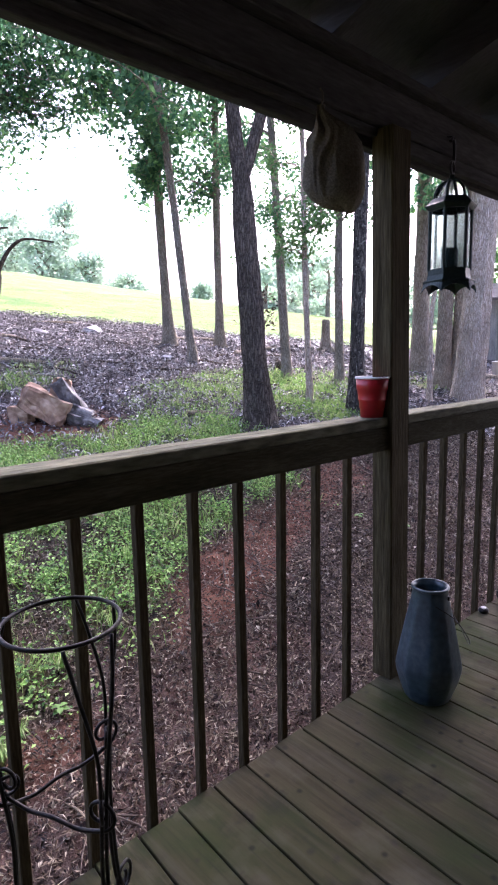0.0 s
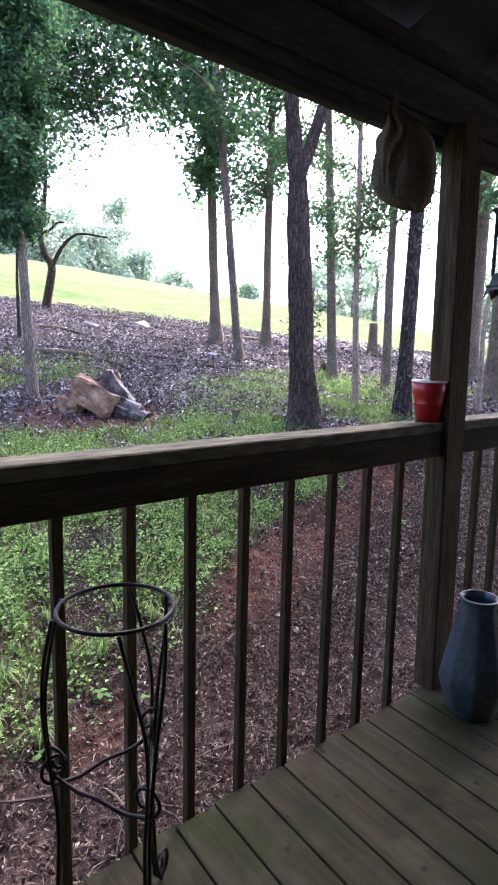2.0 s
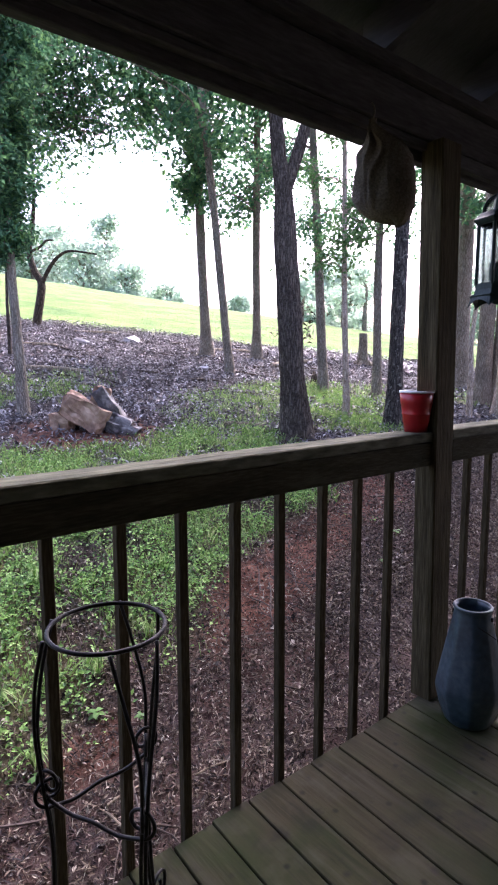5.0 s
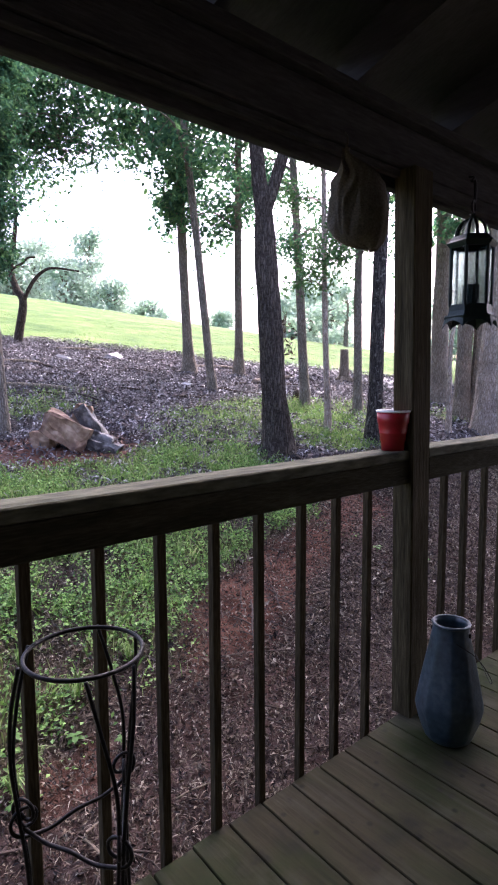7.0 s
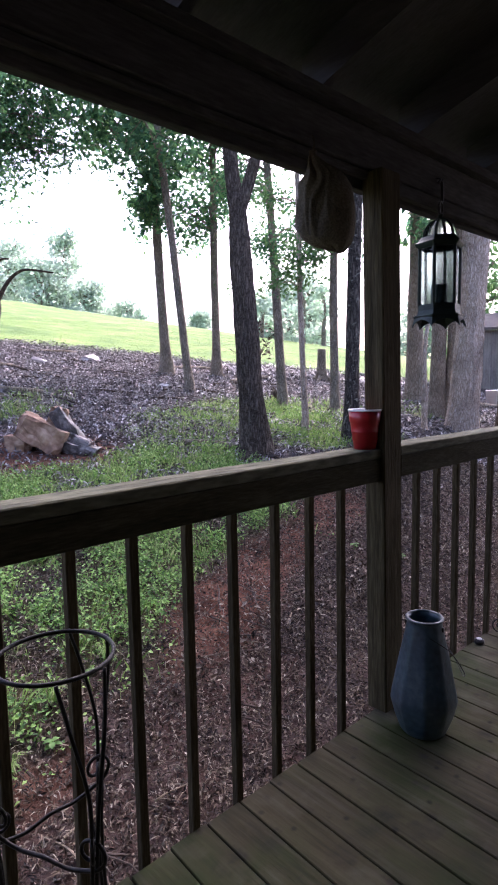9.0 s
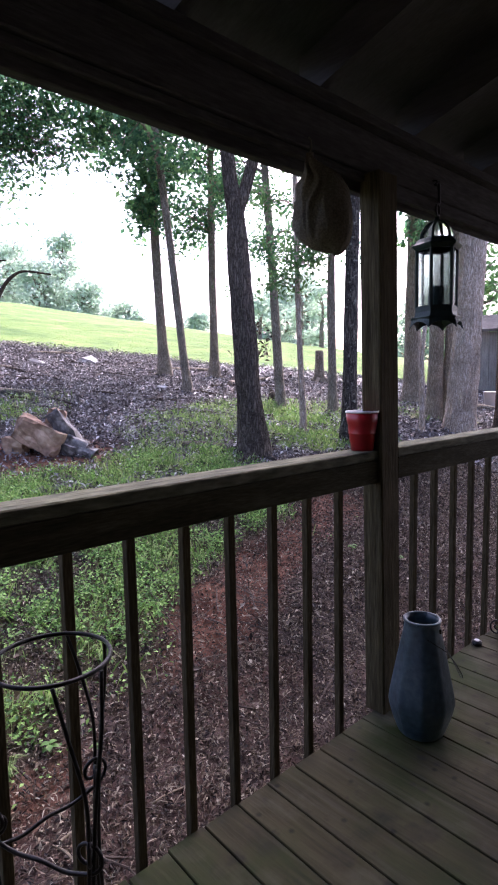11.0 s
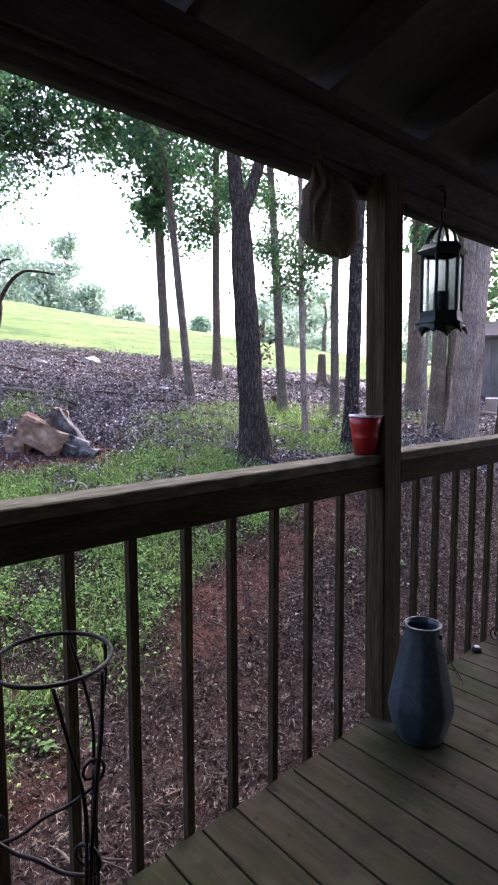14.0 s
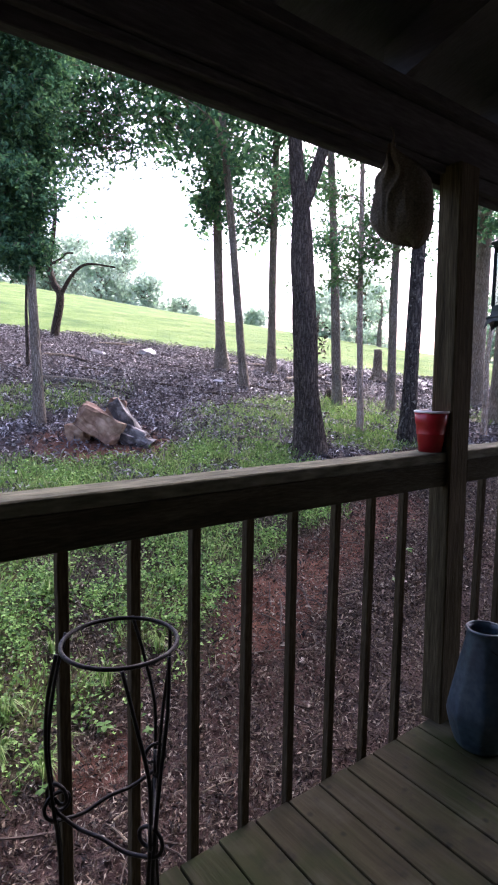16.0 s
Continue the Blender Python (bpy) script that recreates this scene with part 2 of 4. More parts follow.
TIN = material("rusty_tin", ((0.08, 0.065, 0.055), (0.17, 0.155, 0.14)), 3, 0.85, 0.15, 20, gloss=0.1)
TWIG = material("twig_bark", ((0.045, 0.033, 0.024), (0.088, 0.066, 0.050), (0.15, 0.12, 0.095)), 6, 0.9, 0.3, 40, spread=0.4)
STRAW = material("bare_wood", ((0.17, 0.13, 0.08), (0.29, 0.235, 0.16)), 6, 0.8, 0.2, 40)
LEAF = leafy("oak_leaves", ((0.0425, 0.125, 0.066), (0.075, 0.1875, 0.093), (0.1187, 0.2625, 0.12), (0.1875, 0.35, 0.12)), 0.65, 0.5)
LEAFB = leafy("bright_leaves", ((0.07, 0.15, 0.048), (0.12, 0.24, 0.078), (0.17, 0.31, 0.12)), 0.5, 0.45)
# far foliage: haze is painted in by lifting the leaf colour well above green
LEAF_HAZED = leafy("hazed_far_leaves", ((0.34, 0.46, 0.33), (0.43, 0.55, 0.41), (0.52, 0.62, 0.50)), 0.7, 0.5)
WEED = leafy("weed_leaves", ((0.04, 0.10, 0.022), (0.095, 0.21, 0.042), (0.16, 0.32, 0.062), (0.24, 0.44, 0.09), (0.38, 0.58, 0.17)), 0.5, 0.38)
GRASS = leafy("grass_blades", ((0.08, 0.16, 0.035), (0.16, 0.29, 0.06), (0.26, 0.40, 0.10), (0.40, 0.46, 0.20)), 0.6, 0.4)
LAWN = leafy("lawn_blades", ((0.06, 0.125, 0.025), (0.10, 0.18, 0.035), (0.16, 0.23, 0.06)), 0.7, 0.35)
# slope litter: haze and sky light put into greyer, paler leaf tones
SLOPE_LITTER = leafy("hazed_dead_leaves", ((0.014, 0.012, 0.0112), (0.044, 0.0375, 0.0355), (0.092, 0.081, 0.079), (0.16, 0.146, 0.145), (0.29, 0.272, 0.274), (0.62, 0.60, 0.59)), 0.55, 0.05)
LITTER = leafy("dead_leaves", ((0.006, 0.0036, 0.001978), (0.018, 0.0108, 0.005934), (0.034, 0.0205, 0.01135), (0.055, 0.0345, 0.01961), (0.080, 0.053, 0.03182), (0.115, 0.082, 0.0516), (0.18, 0.14, 0.0946), (0.36, 0.32, 0.24)), 0.7, 0.05)


# ---- helpers for shapes ----
def mesh_of(name, bm, mat, smooth=False):
    me = bpy.data.meshes.new(name)
    bm.to_mesh(me)
    bm.free()
    me.materials.append(mat)
    if smooth:
        me.polygons.foreach_set("use_smooth", [True] * len(me.polygons))
    return me


def part(name, bm, mat, parent=None, label="", smooth=False):
    ob = new(name, bm if isinstance(bm, bpy.types.Mesh) else mesh_of(name, bm, mat, smooth))
    ob.parent = parent
    return tagged(ob, label)


def thing(name, at, label, category, group="", kind="", turn=0.0):
    ob = new(name)
    ob.empty_display_size = 0.1
    ob.matrix_world = pose(*at, 0, 0, turn)
    return tagged(ob, label, category, group, kind)


def box(lo, hi, bevel=0.0, bm=None):
    bm = bm or bmesh.new()
    made = bmesh.ops.create_cube(bm, size=1.0)["verts"]
    for v in made:
        v.co = Vector([lo[i] + (v.co[i] + 0.5) * (hi[i] - lo[i]) for i in range(3)])
    if bevel:
        edges = list({e for v in made for e in v.link_edges})
        bmesh.ops.bevel(bm, geom=edges, offset=bevel, segments=1, affect="EDGES")
    return bm


def tube(points, radii, sides=8, bm=None, rough=0.0, seed=0.0, cap=True, ridge=0.0):
    """A round bar along points, one radius a point."""
    bm = bm or bmesh.new()
    points = [Vector(p) for p in points]
    rings = []
    side = None
    for i, p in enumerate(points):
        d = (points[min(i + 1, len(points) - 1)] - points[max(i - 1, 0)]).normalized()
        if side is None:
            side = d.cross(Vector((0.3, 0.9, 0.1))).normalized()
        side = (side - d * side.dot(d)).normalized()
        up = d.cross(side)
        ring = []
        for k in range(sides):
            a = 2 * math.pi * k / sides
            r = radii[i]
            if rough:
                r *= 1 + rough * noise.noise((math.cos(a) * 1.7 + seed, math.sin(a) * 1.7, p.z * 1.3 + seed)) + 0.4 * rough * noise.noise((math.cos(a) * 5 + seed, math.sin(a) * 5, p.z * 5))
            if ridge:
                r *= 1 + ridge * (0.5 - abs(noise.noise((math.cos(a) * 5.5 + seed, math.sin(a) * 5.5, p.z * 1.1)))) + ridge * 0.6 * noise.noise((math.cos(a) * 12, math.sin(a) * 12 + seed, p.z * 4))
            ring.append(bm.verts.new(p + (side * math.cos(a) + up * math.sin(a)) * r))
        rings.append(ring)
    for a, b in zip(rings, rings[1:]):
        for k in range(sides):
            bm.faces.new((a[k], a[(k + 1) % sides], b[(k + 1) % sides], b[k]))
    if cap:
        bm.faces.new(rings[0][::-1])
        bm.faces.new(rings[-1])
    return bm


def spline(points, steps=6):
    """Points along a smooth curve through the given ones."""
    p = [Vector(q) for q in points]
    p = [2 * p[0] - p[1], *p, 2 * p[-1] - p[-2]]
    out = []
    for i in range(1, len(p) - 2):
        for k in range(steps):
            t = k / steps
            out.append(0.5 * (2 * p[i] + (p[i + 1] - p[i - 1]) * t + (2 * p[i - 1] - 5 * p[i] + 4 * p[i + 1] - p[i + 2]) * t * t + (3 * p[i] - p[i - 1] - 3 * p[i + 1] + p[i + 2]) * t ** 3))
    return out + [p[-2]]


def lathe(profile, sides=24, bm=None, facets=None):
    """Turned about z: (radius, height) pairs."""
    bm = bm or bmesh.new()
    n = facets or sides
    rings = [[bm.verts.new((r * math.cos(2 * math.pi * k / n), r * math.sin(2 * math.pi * k / n), z)) for k in range(n)] for r, z in profile]
    for a, b in zip(rings, rings[1:]):
        for k in range(n):
            bm.faces.new((a[k], a[(k + 1) % n], b[(k + 1) % n], b[k]))
    return bm


def sheets(name, quads, mat):
    """One mesh of many small four-cornered leaves, from an array (n, 4, 3)."""
    me = bpy.data.meshes.new(name)
    n = len(quads)
    me.from_pydata(quads.reshape(-1, 3).tolist(), [], np.arange(4 * n).reshape(n, 4).tolist())
    me.materials.append(mat)
    return me


def leaf_quads(centres, size, rng, flat=0.0, slim=0.55):
    """Leaf-shaped quads (diamonds bent along the rib) round the centres; flat: 1 lies level."""
    n = len(centres)
    along = rng.normal(size=(n, 3))
    along[:, 2] *= 1 - flat
    along /= np.linalg.norm(along, axis=1)[:, None]
    nor = rng.normal(size=(n, 3))
    nor[:, 2] = np.abs(nor[:, 2]) + flat * 4
    side = np.cross(along, nor)
    side /= np.linalg.norm(side, axis=1)[:, None] + 1e-9
    up = np.cross(side, along)
    s = (size * rng.uniform(0.6, 1.35, n))[:, None]
    a = centres - along * s * 0.5
    c = centres + along * s * 0.5 - up * s * 0.12
    b = centres + side * s * slim * 0.5 + up * s * 0.10
    d = centres - side * s * slim * 0.5 + up * s * 0.10
    return np.stack([a, b, c, d], 1)


# ---- ground ----
EYE0, AWAY = (-1.8875, -1.3379), radians(-42.81)


def depth_side(x, y):
    dx, dy = x - EYE0[0], y - EYE0[1]
    return -dx * math.sin(AWAY) + dy * math.cos(AWAY), dx * math.cos(AWAY) + dy * math.sin(AWAY)


def level(x, y):
    """Height of the ground: a bank that rises from the porch to the crest of a hill and falls behind it."""
    r, s = depth_side(x, y)
    r0 = r
    r = max(r, 0.5)
    s = max(-30.0, min(30.0, s))
    over = max(0.0, r - 33.0)
    r = min(r, 33.0)
    h = -0.519 + 0.2037 * r - 0.083 * s - 0.00203 * r * r - 0.00239 * r * s + 0.00025 * s * s
    h -= 0.10 * over if over < 60 else 6.0
    if r0 < 8:
        h = min(h, 1.5)
    return max(h, -6.0) if y > -0.2 else -0.6


def bumpy(x, y):
    return level(x, y) + 0.035 * noise.noise((x * 1.3, y * 1.3, 0)) + 0.015 * noise.noise((x * 5, y * 5, 3))


def blob(x, y, cx, cy, rx, ry, turn=0.0):
    c, s = math.cos(turn), math.sin(turn)
    dx, dy = x - cx, y - cy
    u, v = (dx * c + dy * s) / rx, (-dx * s + dy * c) / ry
    return 1.0 - math.hypot(u, v)


def cover(x, y):
    """How much weed, dirt and lawn grows at a place, each from 0 to 1; the rest is leaf litter."""
    w = 0.6 * noise.noise((x * 0.9, y * 0.9, 7)) + 0.55 * noise.noise((x * 2.6, y * 2.6, 2)) + 0.45 * noise.noise((x * 7, y * 7, 5))
    soft = lambda q: max(0.0, min(1.0, 0.5 + 2.2 * (q + 0.35 * w)))
    r, s = depth_side(x, y)
    bank = min((y - 1.12 - 0.28 * x) / 0.8, (3.75 - y) / 0.7, (1.95 - x) / 0.6)
    weeds = max(0.95 * soft(min(bank, 0.3)), 0.5 * soft(blob(x, y, 1.25, 3.3, 0.75, 0.5, 0.1)), 0.5 * soft(blob(x, y, 2.5, 4.25, 1.2, 0.62, 0.5)), soft(blob(x, y, 4.0, 3.75, 1.25, 0.95, 0.4)), 0.6 * soft(blob(x, y, 0.2, 5.9, 1.5, 0.7, 0.2)), 0.8 * soft(blob(x, y, 6.4, 3.2, 0.8, 0.6)))
    dirt = max(soft(blob(x, y, 0.5, 1.2, 0.95, 0.30, 0.42)), soft(blob(x, y, 0.5, 3.95, 0.75, 0.5, -0.3)), 0.8 * soft(blob(x, y, -1.12, 0.58, 0.22, 0.16)), soft(blob(x, y, 1.8, 1.6, 0.7, 0.25, 0.3)))
    edge = 12.4 + 0.012 * s * s * (s > 0) + 0.5 * w
    lawn = max(0.0, min(1.0, (r - edge) / 0.8))
    if y < 2.2 and x < 3.2:
        dirt = max(dirt, 0.42 * max(0.0, min(1.0, 0.45 + w)))
    weeds *= max(0.15, min(1.0, (1.0 if y < 2.7 else 0.72) + 1.5 * noise.noise((x * 1.9, y * 1.9, 21)) + 1.0 * noise.noise((x * 5.5, y * 5.5, 23))))
    return weeds * (1 - dirt) * (1 - lawn), dirt * (1 - lawn), lawn


def ground_material():
    m = bpy.data.materials.new("ground")
    m.use_nodes = True
    n, l = m.node_tree.nodes, m.node_tree.links
    b = n["Principled BSDF"]
    tc = n.new("ShaderNodeTexCoord")

    def ramp(scale, detail, stops):
        t, r = n.new("ShaderNodeTexNoise"), n.new("ShaderNodeValToRGB")
        t.inputs["Scale"].default_value, t.inputs["Detail"].default_value, t.inputs["Roughness"].default_value = scale, detail, 0.7
        l.new(tc.outputs["Object"], t.inputs["Vector"])
        e = r.color_ramp.elements
        e[0].position, e[1].position = 0.35, 0.68
        e[0].color, e[1].color = (*stops[0], 1), (*stops[-1], 1)
        for i, c in enumerate(stops[1:-1]):
            k = e.new(0.35 + 0.33 * (i + 1) / (len(stops) - 1))
            k.color = (*c, 1)
        l.new(t.outputs["Fac"], r.inputs["Fac"])
        return r.outputs["Color"], t.outputs["Fac"]

    litter, relief = ramp(14, 8, ((0.022, 0.0165, 0.0145), (0.052, 0.0405, 0.0365), (0.105, 0.090, 0.084)))
    weeds, _ = ramp(9, 6, ((0.055, 0.045, 0.025), (0.085, 0.105, 0.032), (0.12, 0.19, 0.045)))
    dirt, _ = ramp(7, 8, ((0.046, 0.022, 0.0135), (0.12, 0.055, 0.034), (0.20, 0.102, 0.066)))
    lawn, _ = ramp(0.9, 9, ((0.052, 0.105, 0.022), (0.10, 0.165, 0.036), (0.165, 0.215, 0.065)))
    att = n.new("ShaderNodeAttribute")
    att.attribute_name = "cover"
    sep = n.new("ShaderNodeSeparateColor")
    l.new(att.outputs["Color"], sep.inputs["Color"])
    col = litter
    for k, c in (("Red", weeds), ("Green", dirt), ("Blue", lawn)):
        mx = n.new("ShaderNodeMix")
        mx.data_type = "RGBA"
        l.new(sep.outputs[k], mx.inputs["Factor"])
        l.new(col, mx.inputs["A"])
        l.new(c, mx.inputs["B"])
        col = mx.outputs["Result"]
    l.new(col, b.inputs["Base Color"])
    b.inputs["Roughness"].default_value, b.inputs["Specular IOR Level"].default_value = 0.9, 0.12
    bp = n.new("ShaderNodeBump")
    bp.inputs["Strength"].default_value, bp.inputs["Distance"].default_value = 0.8, 0.03
    l.new(relief, bp.inputs["Height"])
    l.new(bp.outputs["Normal"], b.inputs["Normal"])
    return m


def build_ground():
    def axis(near_lo, near_hi, step, far):
        mid = np.arange(near_lo, near_hi + 1e-6, step)
        grow, v, d = [], 0.0, step
        while v < far:
            d *= 1.16
            v += d
            grow.append(v)
        return np.concatenate([near_lo - np.array(grow[::-1]), mid, near_hi + np.array(grow)])

    xs, ys = axis(-4, 14, 0.12, 900), axis(-2, 15, 0.12, 900)
    verts = [(x, y, bumpy(x, y) if abs(x) < 60 and abs(y) < 60 else level(x, y)) for y in ys.tolist() for x in xs.tolist()]
    nx = len(xs)
    faces = [(j * nx + i, j * nx + i + 1, (j + 1) * nx + i + 1, (j + 1) * nx + i) for j in range(len(ys) - 1) for i in range(nx - 1)]
    me = bpy.data.meshes.new("ground")
    me.from_pydata(verts, [], faces)
    me.polygons.foreach_set("use_smooth", [True] * len(faces))
    att = me.color_attributes.new("cover", "FLOAT_COLOR", "POINT")
    cols = np.ones((len(verts), 4))
    cols[:, :3] = [cover(x, y) for x, y, z in verts]
    att.data.foreach_set("color", cols.ravel())
    me.materials.append(ground_material())
    tagged(new("ground", me), "sloping woodland ground with leaf litter, weeds, red clay and lawn", "ground", kind="structure")


build_ground()

# ---- porch: deck, rim, posts, beam, roof, house wall ----
X0, X1, Y0 = -4.6, 4.2, -3.4
BOARD = 0.1374
deck = tagged(new("floor", mesh_of("floor", box((X0, -0.085, -0.21), (X1, -0.047, -0.03), 0.003), RAILW)), "weathered grey-green wooden porch deck with gapped boards", "deck", kind="structure")

# posts
def post(x):
    bm = box((-0.010, 0, 0), (0.112, 0.092, 2.15), 0.005)
    ob = part("porch_post", bm, POSTW)
    ob.matrix_world = pose(x, -0.097, 0.0, -0.4, -0.75, 0)
    return tagged(ob, "square brown weathered wooden porch post on the deck", "post", "porch posts")


for px in (0.034, 2.42, -2.46):
    post(px)


def railing(x0, x1, first, count, label):
    rail = thing("porch_railing", ((x0 + x1) / 2, -0.04, 0.0), label, "railing", "porch railings")
    inv = Matrix.Translation((-(x0 + x1) / 2, 0.04, 0.0))

    def add(name, bm, mat, note=""):
        bm.transform(inv)
        return part(name, bm, mat, rail, note)

    add("rail_cap", box((x0, -0.0745, 1.057), (x1, 0.036, 1.095), 0.004), CAPW, "pale weathered flat top rail")
    add("rail_board", box((x0 + 0.002, -0.074, 0.966), (x1 - 0.002, -0.0385, 1.056), 0.003), RAILW)
    base = mesh_of("baluster", box((-0.0093, 0, 0), (0.0177, 0.027, 1.19), 0.0025), BALW)
    for k in range(count):
        ob = part("baluster", base, None, rail)
        ob.matrix_local = inv @ pose(first + 0.183 * k + random.uniform(-0.003, 0.003), -0.0375, -0.145, random.uniform(-0.15, 0.15), random.uniform(-0.2, 0.2), 0)
    return rail


railing(-2.34, 0.0185, -0.183 * 12, 12, "weathered wooden porch railing with square balusters beside the deck")
railing(0.152, 2.405, 0.35, 11, "weathered wooden porch railing beyond the corner post")
railing(-4.55, -2.475, -4.45, 10, "weathered wooden porch railing with square balusters")

beam = tagged(new("beam", mesh_of("beam", box((X0, -0.03, 2.153), (X1, 0.05, 2.30), 0.004), BEAMW)), "dark stained wooden porch beam", "beam", kind="structure")
part("trim_strip", box((X0, 0.012, 2.086), (X1, 0.05, 2.151), 0.003), BEAMW, beam)
part("trim_strip", box((X0, -0.016, 2.122), (0.02, 0.011, 2.1505), 0.003), BEAMW, beam)
part("packing_board", box((0.118, -0.022, 2.10), (X1, 0.010, 2.1515), 0.003), BEAMW, beam)
part("top_plate", box((X0, -0.07, 2.302), (X1, 0.05, 2.34), 0.003), BEAMW, beam)

SLOPE = math.tan(radians(17))
def roof():
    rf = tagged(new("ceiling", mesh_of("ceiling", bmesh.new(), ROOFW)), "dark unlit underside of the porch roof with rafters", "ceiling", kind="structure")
    bm = bmesh.new()
    za, zb = 2.49 - 0.12 * SLOPE, 2.49 - Y0 * SLOPE
    lo = [(X0 - 0.3, 0.12, za), (X1 + 0.3, 0.12, za), (X1 + 0.3, Y0 - 0.1, zb), (X0 - 0.3, Y0 - 0.1, zb)]
    vs = [bm.verts.new(p) for p in lo] + [bm.verts.new((x, y, z + 0.03)) for x, y, z in lo]
    for f in ((0, 1, 2, 3), (7, 6, 5, 4), (0, 4, 5, 1), (1, 5, 6, 2), (2, 6, 7, 3), (3, 7, 4, 0)):
        bm.faces.new([vs[i] for i in f])
    x = X0 + 0.1
    while x < X1:
        q = [(x, 0.045, 2.342 - 0.045 * SLOPE), (x + 0.038, 0.045, 2.342 - 0.045 * SLOPE), (x + 0.038, Y0, 2.342 - Y0 * SLOPE), (x, Y0, 2.342 - Y0 * SLOPE)]
        vs = [bm.verts.new(p) for p in q] + [bm.verts.new((a, b, c + 0.147)) for a, b, c in q]
        for f in ((0, 1, 2, 3), (7, 6, 5, 4), (0, 4, 5, 1), (1, 5, 6, 2), (2, 6, 7, 3), (3, 7, 4, 0)):
            bm.faces.new([vs[i] for i in f])
        x += 0.6
    bm.to_mesh(rf.data)
    bm.free()


roof()
wall = tagged(new("wall_house", mesh_of("wall_house", box((X0 - 0.2, Y0 - 0.2, -0.6), (X1 + 0.2, Y0, 3.6)), SIDING)), "plain house wall behind the porch", "wall", kind="structure")
tagged(new("wall_end", mesh_of("wall_end", box((X0 - 0.3, Y0 - 0.2, -0.6), (X0 - 0.1, 0.05, 3.6)), SIDING)), "plain wall closing the end of the porch", "wall", kind="structure")

# ---- things on the porch ----
def cup():
    c = thing("party_cup", (-0.022, -0.02, 1.0955), "red plastic cup with white rim standing on the railing", "cup")
    prof = [(0.0, 0.004), (0.039, 0.004), (0.041, 0.0), (0.043, 0.0), (0.0465, 0.034), (0.0488, 0.036), (0.0508, 0.064), (0.0530, 0.066), (0.0534, 0.069), (0.0526, 0.071), (0.0567, 0.103), (0.0590, 0.1055), (0.063, 0.148), (0.061, 0.148), (0.054, 0.10), (0.041, 0.008), (0.0, 0.008)]
    part("body", lathe(prof, 32), RED, c, smooth=True)
    part("rim", lathe([(0.0615, 0.147), (0.0655, 0.148), (0.0665, 0.152), (0.0645, 0.156), (0.0615, 0.155), (0.0605, 0.151), (0.0615, 0.147)], 32), WHITE, c, "white rolled rim", smooth=True)


cup()


def vase():
    v = thing("tall_vase", (0.044, -0.252, 0.0), "dark blue faceted glass vase lantern standing on the deck", "vase", turn=12)
    prof = [(0.0, 0.001), (0.080, 0.001), (0.088, 0.007), (0.098, 0.03), (0.111, 0.065), (0.122, 0.105), (0.1265, 0.13), (0.123, 0.155), (0.114, 0.20), (0.094, 0.295), (0.077, 0.365), (0.068, 0.405), (0.064, 0.425), (0.067, 0.43)]
    inner = [(0.060, 0.43), (0.058, 0.41), (0.084, 0.30), (0.116, 0.145), (0.118, 0.125), (0.08, 0.015), (0.0, 0.012)]
    bm = lathe([(q, z * 1.05) for q, z in prof + inner], 72)
    for vert in bm.verts:
        a = math.atan2(vert.co.y, vert.co.x)
        step = 2 * math.pi / 9
        off = (a % step) - step / 2
        amount = 0.75 * max(0.0, min(1.0, (0.45 - vert.co.z) / 0.08, vert.co.z / 0.03))
        k = 1 - amount * (1 - math.cos(step / 2) / math.cos(off))
        vert.co.x, vert.co.y = vert.co.x * k, vert.co.y * k
    body = part("body", bm, BLUE, v, smooth=True)
    ring = [(0.066 * math.cos(a), 0.066 * math.sin(a), 0.4515) for a in np.linspace(0, 2 * math.pi, 37)]
    part("rim", tube(ring, [0.006] * len(ring), 8), BLUE, v, smooth=True)
    for s in (-1, 1):
        part("handle_lug", box((-0.006, s * 0.071 - 0.004, 0.410), (0.006, s * 0.071 + 0.004, 0.427), 0.001), IRON, v)
    bail = spline([(0.0, -0.078, 0.403), (0.07, -0.10, 0.36), (0.13, -0.07, 0.27), (0.15, 0.0, 0.22), (0.13, 0.07, 0.27), (0.07, 0.10, 0.36), (0.0, 0.078, 0.403)], 8)
    bl = part("bail_handle", tube(bail, [0.0016] * len(bail), 6), IRON, v, "thin wire handle", smooth=True)
    bl.matrix_local = pose(0, 0, 0, 0, 0, -58)


vase()


